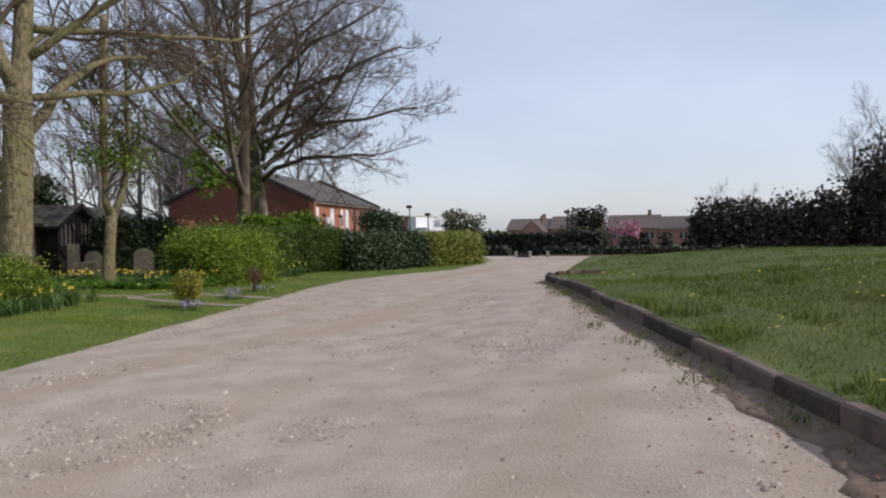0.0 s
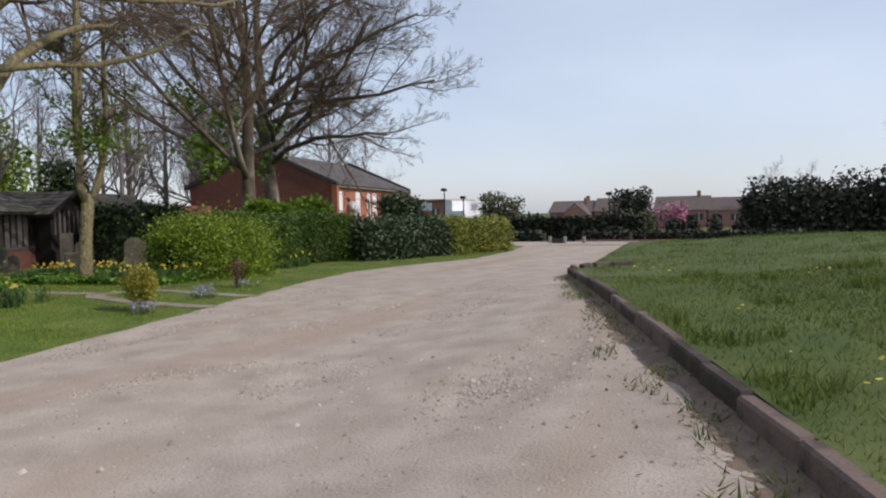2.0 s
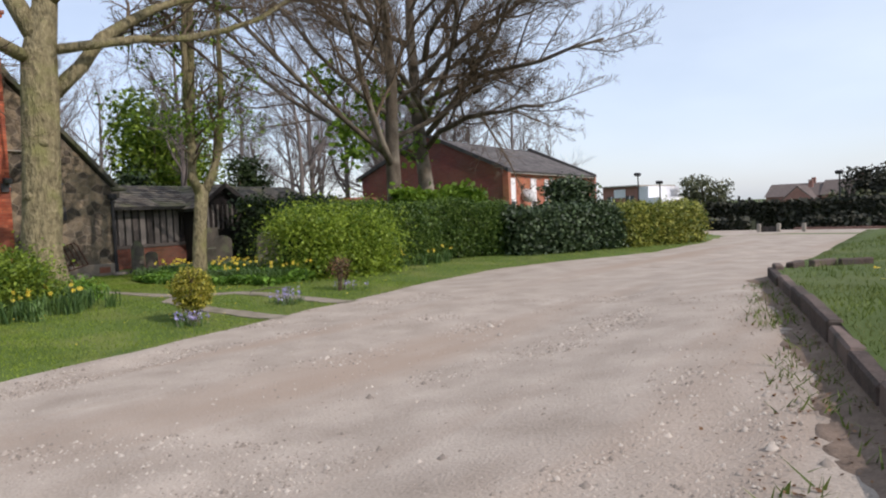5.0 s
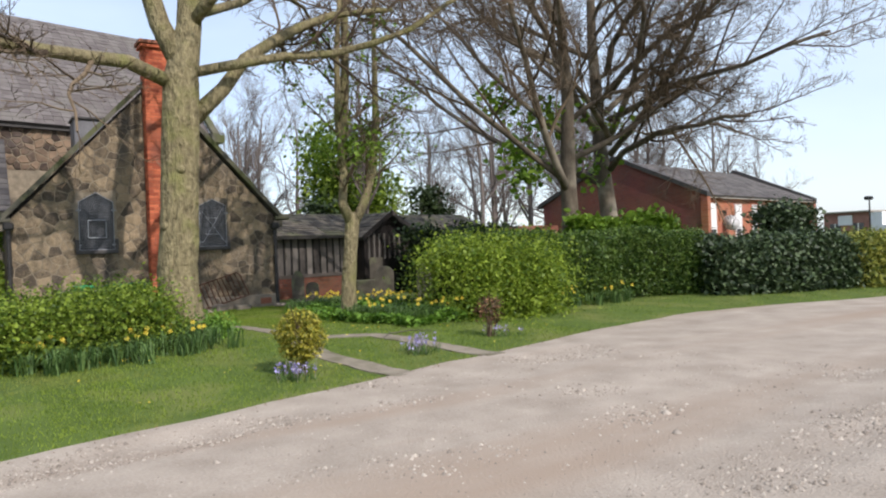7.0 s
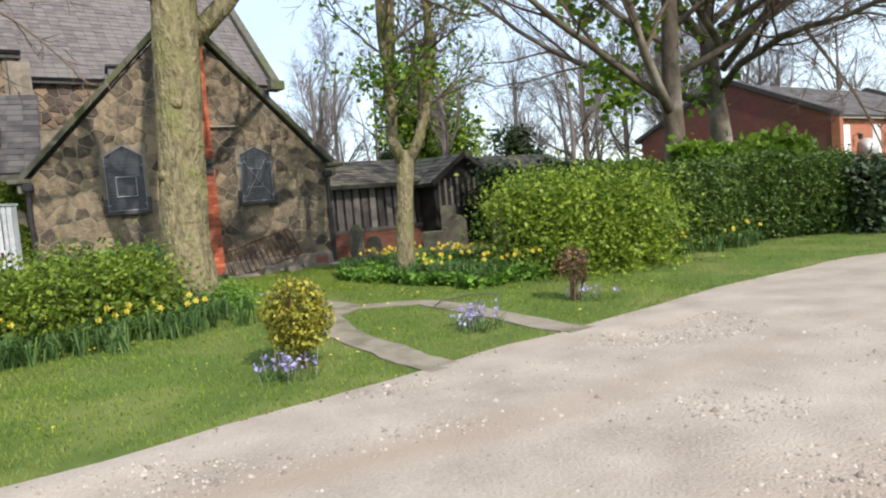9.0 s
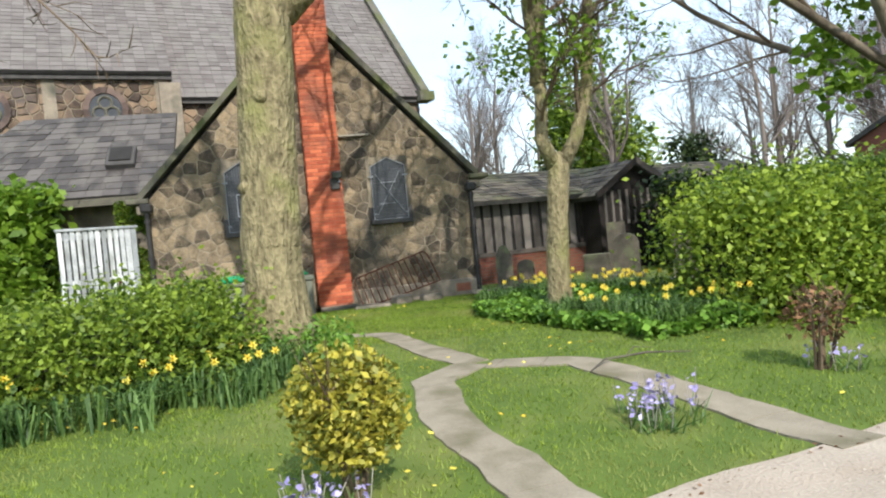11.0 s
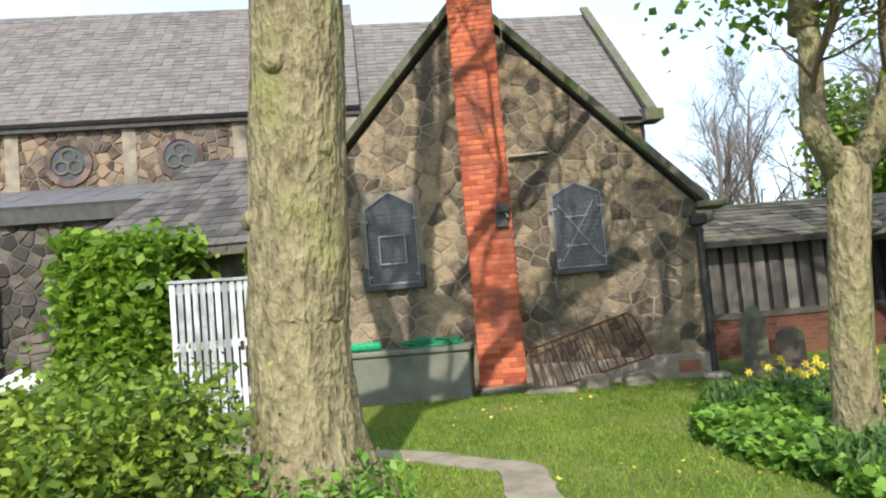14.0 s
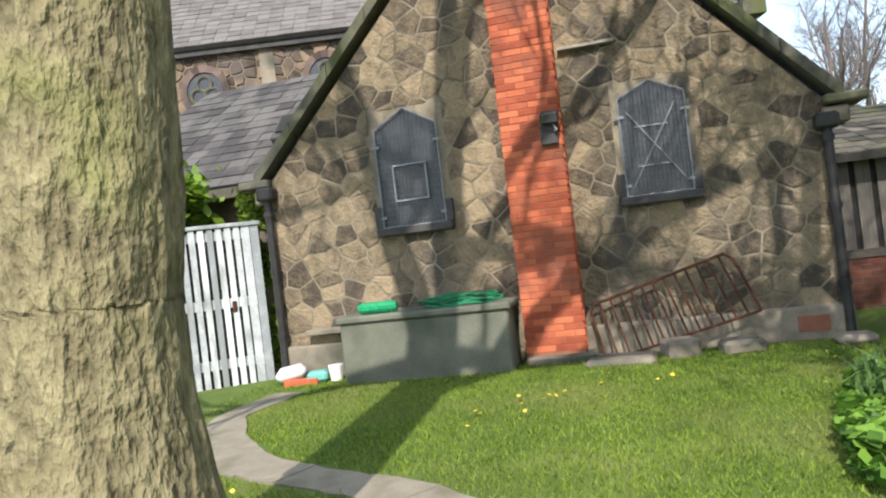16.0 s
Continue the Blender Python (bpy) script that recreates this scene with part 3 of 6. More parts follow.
def leaded_window(y0, y1, z0, zs, za, inner):
    mid = (y0 + y1) / 2
    w = part("window", prism([(GX + 0.012, y0, z0), (GX + 0.012, y1, z0), (GX + 0.012, y1, zs), (GX + 0.012, mid, za), (GX + 0.012, y0, zs)], (-0.03, 0, 0)), "leaded", vestry, "dark leaded window behind a wire guard")
    out = [(y0, z0), (y1, z0), (y1, zs), (mid, za), (y0, zs)]
    lines = []
    x = GX + 0.055
    for i in range(5):
        a, b = out[i], out[(i + 1) % 5]
        lines.append(([Vector((x, *a)), Vector((x, *b))], [0.011, 0.011], 5))
    part("guard_frame", tubes(lines), "lead_line", w, "grey metal guard frame")
    cross = []
    n = 16
    for i in range(1, n):
        z = z0 + (zs - z0) * i / n
        cross.append(([Vector((x - 0.008, y0, z)), Vector((x - 0.008, y1, z))], [0.0022, 0.0022], 3))
        y = y0 + (y1 - y0) * i / n
        cross.append(([Vector((x - 0.008, y, z0)), Vector((x - 0.008, y, zs + (za - zs) * (1 - abs(y - mid) / (mid - y0))))], [0.0022, 0.0022], 3))
    part("wire_mesh", tubes(cross), "lead", w, "fine wire mesh")
    bars = []
    if inner:
        q = [(mid - 0.19, z0 + 0.30), (mid + 0.21, z0 + 0.30), (mid + 0.21, z0 + 0.72), (mid - 0.19, z0 + 0.72)]
        bars += [([Vector((x + 0.01, *q[i])), Vector((x + 0.01, *q[(i + 1) % 4]))], [0.013, 0.013], 4) for i in range(4)]
    else:
        bars += [([Vector((x + 0.004, y0 + 0.08, z0 + 0.1)), Vector((x + 0.004, y1 - 0.1, zs - 0.1))], [0.008, 0.008], 4), ([Vector((x + 0.004, y1 - 0.08, z0 + 0.15)), Vector((x + 0.004, y0 + 0.08, zs - 0.15))], [0.008, 0.008], 4)]
        bars += [([Vector((x + 0.004, y0 + 0.15, z)), Vector((x + 0.004, y1 - 0.2, z))], [0.008, 0.008], 4) for z in (z0 + 0.32, z0 + 0.75)]
    part("glazing_bar", tubes(bars), "lead_line", w)
    part("window_sill", abox((GX + 0.05, mid, z0 - 0.05), (0.16, y1 - y0 + 0.16, 0.10), bevel=0.015), "sooty", w, "soot-black stone sill")
    for y, s in ((y0, -1), (y1, 1)):
        part("jamb_block", abox((GX + 0.03, y + s * 0.05, z0 + 0.13), (0.08, 0.09, 0.26), bevel=0.01), "sooty", w)
    for y in (y0, y1):
        for z in (z0 + 0.12, zs - 0.2):
            part("bracket", abox((x, y, z), (0.03, 0.1, 0.03)), "lead_line", w)


leaded_window(12.18, 12.95, 1.68, 2.85, 3.08, True)
leaded_window(15.02, 15.72, 1.68, 2.76, 2.93, False)
# thin ledge on the wall by the chimney, and the flood lamp on the chimney
part("drip_ledge", abox((GX + 0.05, 14.75, 3.42), (0.10, 0.62, 0.03)), "pale_stone", vestry)

# chimney: core, front bricks as pieces, flanks joined
CY0, CY1, CXF = 13.74, 14.40, -18.06
chimney = thing("brick_chimney", (CXF - 0.2, (CY0 + CY1) / 2, 0), "tall red brick chimney stack against the stone gable", "chimney")
part("core", abox((CXF - 0.20, (CY0 + CY1) / 2, 3.30), (0.376, CY1 - CY0 - 0.024, 7.05)), "brick_mortar", chimney)
part("cap", abox((CXF - 0.2, (CY0 + CY1) / 2, 6.74), (0.56, CY1 - CY0 + 0.16, 0.08), bevel=0.01), "brick_mix", chimney, "oversailing brick cap")
part("cap", abox((CXF - 0.2, (CY0 + CY1) / 2, 6.83), (0.64, CY1 - CY0 + 0.24, 0.09), bevel=0.01), "brick_mortar", chimney)
part("footing", abox((CXF - 0.15, (CY0 + CY1) / 2 + 0.05, 0.0), (0.50, CY1 - CY0 + 0.10, 0.12), bevel=0.02), "ashlar", chimney, "stone footing")
lamp = thing("flood_lamp", (CXF + 0.02, 14.30, 2.55), "small dark security flood lamp on the chimney", "lamp")
part("housing", abox((CXF + 0.12, 14.30, 2.62), (0.14, 0.20, 0.13), bevel=0.02, tilt=(0, 20)), "iron", lamp)
part("lens", abox((CXF + 0.195, 14.30, 2.60), (0.01, 0.16, 0.09), tilt=(0, 20)), "glass", lamp)
part("mounting_box", abox((CXF + 0.035, 14.27, 2.45), (0.06, 0.19, 0.22), bevel=0.01), "sooty", lamp)
part("bracket", tubes([([Vector((CXF + 0.04, 14.32, 2.47)), Vector((CXF + 0.12, 14.36, 2.48)), Vector((CXF + 0.12, 14.32, 2.56))], [0.015] * 3, 6)]), "lead_line", lamp)


def downpipe(x, y, top):
    d = thing("downpipe", (x, y, 0), "black cast-iron rainwater downpipe", "drainpipe", "downpipes on the gable")
    part("pipe", tubes([([Vector((x, y, top)), Vector((x, y, 0.45)), Vector((x + 0.02, y, 0.02))], [0.05, 0.05, 0.055], 10)]), "iron", d)
    part("hopper", abox((x, y, top + 0.06), (0.2, 0.22, 0.17), bevel=0.03), "iron", d)
    for z in (0.5, 1.3, 2.0):
        part("collar", tubes([([Vector((x, y, z)), Vector((x, y, z + 0.06))], [0.066, 0.066], 10)]), "iron", d)


downpipe(GX + 0.10, 10.72, 2.22)
downpipe(GX + 0.10, 17.06, 2.14)

# nave and chancel
nave = thing("church_nave", (-27, 4, 0), "long stone nave with clerestory and grey slate roof", "church")
P0 = Vector((-26.0, 6.17, 0))


def along(s, deep, z):
    """s along the nave's wall towards its east end, deep behind its face."""
    p = P0 + U * s + W * deep
    return (p.x, p.y, z)


def wall_stones(parent, s0, s1, z0, z1, deep, seed, w=0.36, h=0.2, mat="rubble_far"):
    cells = stone_cells([(s0, z0), (s1, z0), (s1, z1), (s0, z1)], [], w, h, seed, 0.014)
    r = random.Random(seed)
    return part("rubble_facing", join([stone_solid(c, lambda u, v, o: along(u, deep - o, v), r.uniform(0.015, 0.05)) for c in cells]), mat, parent, "coursed rubble", kind="stuff")


def long_wall(parent, s0, s1, z0, z1, deep, mat="mortar", thick=0.5):
    return part("wall", prism([along(s0, deep, z0), along(s1, deep, z0), along(s1, deep, z1), along(s0, deep, z1)], W * thick), mat, parent)


long_wall(nave, -26, 4.2, 0, 7.0, 0)
wall_stones(nave, -12, 4.2, 5.0, 6.75, 0, 21)
part("eaves_course", prism([along(-26, -0.18, 6.72), along(4.3, -0.18, 6.72), along(4.3, -0.18, 6.95), along(-26, -0.18, 6.95)], W * 0.3), "sooty", nave, "dark moulded eaves course")
roof(nave, along(-26, -0.3, 6.92), along(4.3, -0.3, 6.92), along(4.3, 5.2, 12.2), along(-26, 5.2, 12.2), "slate", 0.32, 0.24, 7)
roof(nave, along(-26, 10.7, 6.92), along(4.3, 10.7, 6.92), along(4.3, 5.2, 12.2), along(-26, 5.2, 12.2), "slate", 0.6, 0.6, 8)
long_wall(nave, -26, 4.2, 0, 7.0, 9.9)
part("end_wall", prism([along(4.0, 0.5, 0), along(4.0, 9.9, 0), along(4.0, 9.9, 6.9), along(4.0, 5.2, 11.9), along(4.0, 0.5, 6.9)], U * 0.2), "mortar", nave)
for s in (-9.5, -6.5, -3.5, -0.6, 2.4):
    part("pilaster", prism([along(s + 1.4, -0.06, 5.0), along(s + 1.75, -0.06, 5.0), along(s + 1.75, -0.06, 6.72), along(s + 1.4, -0.06, 6.72)], W * 0.1), "ashlar", nave, "dressed stone pilaster")
    cz = 5.85
    for k in range(18):
        t = 2 * math.pi * k / 18
        t2 = 2 * math.pi * (k + 1) / 18
        bulge = lambda q: (0.62 * math.cos(q), 0.62 * math.sin(q) * (1.08 if math.sin(q) > 0 else 1))
        (a, b), (c, d) = bulge(t), bulge(t2)
        part("voussoir", prism([along(s + a * 0.72, -0.10, cz + b * 0.72), along(s + a, -0.10, cz + b), along(s + c * 0.98, -0.10, cz + d * 0.98), along(s + c * 0.72, -0.10, cz + d * 0.72)], W * 0.12), "dark_ashlar", nave)
    pane = part("window", tubes([([Vector(along(s, -0.06, cz)), Vector(along(s, 0.0, cz))], [0.46, 0.46], 18)]), "leaded", nave, "round clerestory window")
    for k in range(3):
        t = math.pi / 2 + 2 * math.pi * k / 3
        part("tracery", tubes([([Vector(along(s + 0.2 * math.cos(t) + 0.18 * math.cos(q * math.pi / 5), -0.08, cz + 0.2 * math.sin(t) + 0.18 * math.sin(q * math.pi / 5))) for q in range(11)], [0.04] * 11, 5)]), "coping", pane)
chancel = thing("church_chancel", (-28, 14, 0), "stone chancel with slate roof, lower than the nave", "church")
long_wall(chancel, 4.25, 12.55, 0, 6.25, 0.15)
wall_stones(chancel, 4.3, 12.55, 4.6, 6.1, 0.15, 22)
part("eaves_course", prism([along(4.3, -0.05, 6.02), along(12.7, -0.05, 6.02), along(12.7, -0.05, 6.2), along(4.3, -0.05, 6.2)], W * 0.3), "sooty", chancel)
roof(chancel, along(4.3, -0.15, 6.18), along(12.6, -0.15, 6.18), along(12.6, 4.6, 11.2), along(4.3, 4.6, 11.2), "slate", 0.32, 0.24, 9)
roof(chancel, along(4.3, 9.4, 6.18), along(12.6, 9.4, 6.18), along(12.6, 4.6, 11.2), along(4.3, 4.6, 11.2), "slate", 0.6, 0.6, 10)
part("end_wall", prism([along(12.3, 0.15, 0), along(12.3, 9.1, 0), along(12.3, 9.1, 6.2), along(12.3, 4.6, 11.0), along(12.3, 0.15, 6.2)], U * 0.25), "ashlar", chancel)
part("verge_coping", prism([along(12.5, -0.3, 6.2), along(12.5, 4.6, 11.35), along(12.5, 4.6, 11.5), along(12.5, -0.3, 6.4)], U * 0.3), "coping", chancel)
part("verge_kneeler", prism([along(12.4, -0.4, 6.02), along(12.4, 0.3, 6.02), along(12.4, 0.3, 6.5), along(12.4, -0.4, 6.34)], U * 0.55), "coping", chancel)
part("buttress", prism([along(3.9, -0.3, 0), along(4.5, -0.3, 0), along(4.5, -0.3, 6.6), along(3.9, -0.3, 6.6)], W * 0.4), "ashlar", chancel)
# south aisle: lean-to with a lead-grey roof
aisle = thing("church_aisle", (-23.5, 2, 0), "stone south aisle with lead roof and dark buttresses", "church")
long_wall(aisle, -26, 0.2, 0, 4.2, -2.9, "coping")
wall_stones(aisle, -9, 0.2, 0.2, 3.9, -2.9, 23, 0.36, 0.22, "rubble_dark")
part("eaves_course", prism([along(-26, -3.08, 3.86), along(0.3, -3.08, 3.86), along(0.3, -3.08, 4.22), along(-26, -3.08, 4.22)], W * 0.25), "sooty", aisle, "dark moulded cornice")
roof(aisle, along(-26, -3.1, 4.25), along(0.3, -3.1, 4.25), along(0.3, 0.0, 5.2), along(-26, 0.0, 5.2), "lead", 0.6, 1.0, 11, 0.01)
for s in (-8.0, -4.6, -2.2):
    part("buttress", prism([along(s, -3.5, 0), along(s + 0.6, -3.5, 0), along(s + 0.6, -3.5, 2.9), along(s, -3.5, 2.9)], W * 0.6), "coping", aisle, "soot-dark stepped buttress")
# slated lean-to between aisle and vestry
porch = thing("slated_lean_to", (-20.8, 8.6, 0), "low slated lean-to between aisle and vestry", "outbuilding")
part("wall", abox((-21.6, 8.4, 1.3), (1.0, 4.9, 2.7)), "ashlar", porch)
part("fascia", abox((-20.55, 8.3, 2.66), (0.1, 5.2, 0.16)), "coping", porch, "mossy eaves board")
roof(porch, (-20.5, 5.6, 2.80), (-20.5, 10.9, 2.76), (-22.9, 10.9, 4.95), (-22.9, 7.4, 4.95), "slate_dark", 0.34, 0.26, 12)
part("skylight", abox((-21.42, 9.78, 3.70), (0.72, 0.62, 0.18), 0, 0.02, (0, 42)), "sooty", porch, "dark hooded roof light")
part("skylight_pane", abox((-21.36, 9.78, 3.79), (0.5, 0.46, 0.03), 0, 0, (0, 42)), "dark_gap", porch)

# ---- things against the gable ----
bunker = thing("concrete_bunker", (-18.05, 12.68, 0), "low green-stained concrete bunker against the gable wall", "bunker")
part("body", abox((-18.03, 12.68, 0.24), (0.62, 1.92, 0.80), bevel=0.02), "concrete", bunker)
part("lid", abox((-18.02, 12.68, 0.68), (0.68, 1.99, 0.08), bevel=0.02), "concrete", bunker, "thick concrete slab lid")
roll = thing("netting_roll", (-17.86, 12.16, 0.77), "rolled bright green plastic netting on the bunker", "netting")
part("roll", tubes([([Vector((-17.86, 11.93 + 0.05 * i, 0.785 + 0.006 * (i % 2))) for i in range(10)], [0.05] + [0.062 + 0.006 * (i % 2) for i in range(8)] + [0.045], 10)]), "netting", roll)
part("tie", tubes([([Vector((-17.86, 12.38, 0.78)), Vector((-17.84, 12.46, 0.78))], [0.012, 0.01], 6)]), "iron", roll)
hose = thing("garden_hose", (-17.95, 13.1, 0.75), "loose coil of green garden hose on the bunker lid", "hose")
hr = random.Random(5)
for k in range(7):
    cy, cx, ry_, rx_ = 13.02 + hr.uniform(-0.12, 0.14), -17.97 + hr.uniform(-0.05, 0.05), hr.uniform(0.26, 0.44), hr.uniform(0.12, 0.22)
    part("coil", tubes([([Vector((cx + rx_ * math.cos(t * math.pi / 12), cy + ry_ * math.sin(t * math.pi / 12), 0.735 + 0.016 * k + 0.012 * math.sin(t))) for t in range(25)], [0.011] * 25, 6)]), "hose", hose)
# rusty railing panel that leans on the wall
railing = thing("railing_panel", (-18.25, 15.3, 0.2), "rusty iron railing panel leaning against the stone wall", "railing")
ra, rb, rc, rd = Vector((-18.02, 14.60, -0.05)), Vector((-18.25, 14.46, 0.53)), Vector((-18.30, 15.98, 0.97)), Vector((-18.12, 16.2, 0.34))
part("frame", tubes([([ra, rb.lerp(ra, 0.12), rb.lerp(rc, 0.04), rc.lerp(rb, 0.04), rc.lerp(rd, 0.12), rd], [0.017] * 6, 6), ([ra, rd], [0.015, 0.015], 6)]), "rust", railing)
for i in range(1, 13):
    t = i / 13
    part("bar", tubes([([ra.lerp(rd, t), rb.lerp(rc, t)], [0.013, 0.013], 5)]), "rust", railing)
for c, s, yaw in (((-17.95, 15.35, 0.04), (0.32, 0.34, 0.22), 18), ((-17.85, 14.75, -0.02), (0.5, 0.72, 0.10), -6), ((-17.95, 15.95, 0.02), (0.3, 0.42, 0.16), 10), ((-17.9, 16.98, 0.02), (0.3, 0.36, 0.10), 0)):
    tagged(part("loose_stone", abox(c, s, yaw, 0.04), "ashlar"), "weathered loose stone block lying at the wall foot", "stone", "loose stones")
# rubbish by the left pipe
bag = tagged(part("rubbish_bag", abox((-18.02, 10.92, 0.10), (0.3, 0.36, 0.16), 20, 0.06, (8, 0)), "white_plastic", smooth=True), "crumpled white plastic bag on the paving", "rubbish")
tub = thing("plastic_tub", (-18.0, 11.5, 0.05), "small white plastic tub with green print", "tub")
part("tub", tubes([([Vector((-18.0, 11.5, -0.02)), Vector((-18.0, 11.5, 0.16))], [0.07, 0.09], 12)]), "white_plastic", tub)
part("label_band", abox((-17.98, 11.28, 0.05), (0.2, 0.24, 0.12), 12, 0.03), "teal_print", tub)
tagged(part("house_brick", abox((-17.9, 11.1, 0.0), (0.11, 0.42, 0.09), 5, 0.01), "brick_mix"), "old red bricks edging the paving", "brick")

# planter with a white bag over it, by the laurel
planter = thing("planter", (-19.0, 5.9, -0.03), "dark stone planter holding crumpled white plastic", "planter")
part("pot", tubes([([Vector((-19.0, 5.9, z)) for z in (-0.05, 0.03, 0.06, 0.2, 0.42, 0.46)], [0.24, 0.24, 0.15, 0.2, 0.3, 0.32], 14)]), "sooty", planter)
bm = bmesh.new()
bmesh.ops.create_icosphere(bm, subdivisions=3, radius=0.3, matrix=pose(-19.0, 5.9, 0.56) @ Matrix.Diagonal((1, 1.1, 0.7, 1)))
for v in bm.verts:
    v.co += v.normal * 0.14 * noise.noise(v.co * 6)
part("plastic_sheet", bm, "white_plastic", planter, "crumpled white plastic")

# white slatted gate with ivied post
gate = thing("garden_gate", (-18.95, 9.35, 0), "white-painted close-boarded gate, weathered", "gate")
# added dark sheet, paints the shade seen between the slats
part("shade_backing", abox((-19.0, 9.32, 1.02), (0.02, 1.36, 2.06)), "dark_gap", gate)
for i in range(13):
    y = 8.66 + i * 0.108
    part("slat", abox((-18.955, y, 1.0 + 0.01 * (i % 3)), (0.035, 0.072 if i < 11 else 0.10, 2.08)), "white_paint", gate)
for z in (0.35, 1.1, 1.95):
    part("rail", abox((-18.985, 9.32, z), (0.03, 1.36, 0.12)), "white_paint", gate)
part("top_rail", abox((-18.95, 9.32, 2.07), (0.08, 1.44, 0.05), bevel=0.008), "white_paint", gate)
part("latch", abox((-18.93, 9.62, 1.05), (0.02, 0.06, 0.14), bevel=0.01), "rust", gate, "rusty latch")
gate.matrix_basis = pose(-18.13, 9.9, -0.1, 0, 0, 32)
ivy_pier = thing("gate_pier", (-18.9, 10.35, 0), "stone pier beside the gate overgrown with ivy", "pier")
part("pier", abox((-19.0, 10.35, 1.2), (0.4, 0.5, 2.4)), "ashlar", ivy_pier)
r = np.random.default_rng(31)
n = 2600
pts = np.stack([-18.78 + 0.06 * r.random(n), r.uniform(10.06, 10.62, n), r.uniform(0.1, 2.5, n)], axis=1)
keep = np.array([noise.noise((p[1] * 4, p[2] * 2, 0)) > -0.25 or p[2] > 1.9 for p in pts])
leaves("ivy", pts[keep], 0.055, "hedge_leaf", ivy_pier, 32, "dark green ivy")


# ---- long timber shed with a little gabled porch ----
SA, SD, SN = Vector((-20.3, 17.75, 0)), Vector((-0.2, 0.9798, 0)), Vector((0.9798, 0.2, 0))   # start, length, outward


def on_shed(s, out, z):
    p = SA + SD * s + SN * out
    return (p.x, p.y, z)


shed_yaw = math.degrees(math.atan2(SD.y, SD.x))
shed = thing("timber_shed", on_shed(5, -1.5, 0), "long dark timber-boarded shed with mossy slate roof", "shed")
# solid block behind the boards, near-black as the shade in their gaps
part("shaded_body", prism([on_shed(-0.5, -0.06, 0), on_shed(9.8, -0.06, 0), on_shed(9.8, -0.06, 2.1), on_shed(-0.5, -0.06, 2.1)], -SN * 3), "dark_gap", shed)
part("plinth", prism([on_shed(-0.5, 0.05, -0.2), on_shed(9.8, 0.05, -0.2), on_shed(9.8, 0.05, 0.62), on_shed(-0.5, 0.05, 0.62)], -SN * 0.2), brick_wall_material("shed_brick", (0.20, 0.06, 0.035), (0.13, 0.04, 0.026), (0.12, 0.1, 0.08), SD), shed, "low red brick plinth")
part("sill_beam", prism([on_shed(-0.5, 0.08, 0.62), on_shed(9.8, 0.08, 0.62), on_shed(9.8, 0.08, 0.72), on_shed(-0.5, 0.08, 0.72)], -SN * 0.2), "black_timber", shed)
rr = random.Random(8)
for i in range(38):
    s = -0.4 + i * 0.27
    if 2.85 < s < 5.05:
        continue
    w = 0.19
    part("board", prism([on_shed(s, -0.02, 0.72), on_shed(s + w, -0.02, 0.72), on_shed(s + w, -0.02, 1.98), on_shed(s, -0.02, 1.98)], -SN * 0.03), "grey_timber" if s < 2.8 else "black_timber", shed)
roof(shed, on_shed(-0.6, 0.35, 1.93), on_shed(10.1, 0.35, 1.93), on_shed(10.1, -1.5, 2.72), on_shed(-0.6, -1.5, 2.72), "slate_moss", 0.24, 0.2, 14)
roof(shed, on_shed(-0.6, -3.4, 1.93), on_shed(10.1, -3.4, 1.93), on_shed(10.1, -1.5, 2.72), on_shed(-0.6, -1.5, 2.72), "slate_moss", 0.5, 0.5, 15)
# porch gable
PS = 3.95
part("porch_wall", prism([on_shed(PS - 1, 0.75, -0.1), on_shed(PS + 1, 0.75, -0.1), on_shed(PS + 1, 0.75, 1.95), on_shed(PS, 0.75, 2.5), on_shed(PS - 1, 0.75, 1.95)], -SN * 0.7), "black_timber", shed, "black-boarded porch gable")
for i in range(8):
    s = PS - 0.85 + i * 0.225
    part("porch_stud", prism([on_shed(s, 0.78, 1.1), on_shed(s + 0.07, 0.78, 1.1), on_shed(s + 0.07, 0.78, 1.95), on_shed(s, 0.78, 1.95)], -SN * 0.03), "grey_timber", shed)
for side in (-1, 1):
    e, a = PS + side * 1.3, PS
    roof(shed, on_shed(e, 1.05, 1.82), on_shed(e, -1.4, 1.82), on_shed(a, -1.4, 2.66), on_shed(a, 1.05, 2.66), "slate_moss", 0.24, 0.2, 16 + side)
    part("bargeboard", prism([on_shed(e, 1.05, 1.72), on_shed(a, 1.05, 2.56), on_shed(a, 1.05, 2.73), on_shed(e, 1.05, 1.89)], SN * 0.04), "black_timber", shed)
part("finial", tubes([([Vector(on_shed(PS, 1.05, 2.5)), Vector(on_shed(PS, 1.05, 2.85))], [0.04, 0.01], 6)]), "black_timber", shed)
# old brick boundary wall behind the long hedge
part_wall = part("wall_boundary", prism([(-25.5, 27.0, -0.1), (-25.0, 34.0, -0.1), (-25.0, 34.0, 2.25), (-25.5, 27.0, 2.25)], (-0.3, 0, 0)), brick_wall_material("garden_brick", (0.40, 0.13, 0.075), (0.30, 0.09, 0.055), (0.25, 0.2, 0.17), (0.07, 0.99)), kind="structure")
tagged(part_wall, "old red brick boundary wall", "wall")

# ---- red brick hall ----
HC, HU, HW = Vector((-20.8, 39.5, 0)), Vector((-0.2, 0.9798, 0)), Vector((-0.9798, -0.2, 0))
HL, HWID, HE, HR = 15.8, 9.4, 3.45, 5.6


def on_hall(s, w, z):
    p = HC + HU * s + HW * w
    return (p.x, p.y, z)


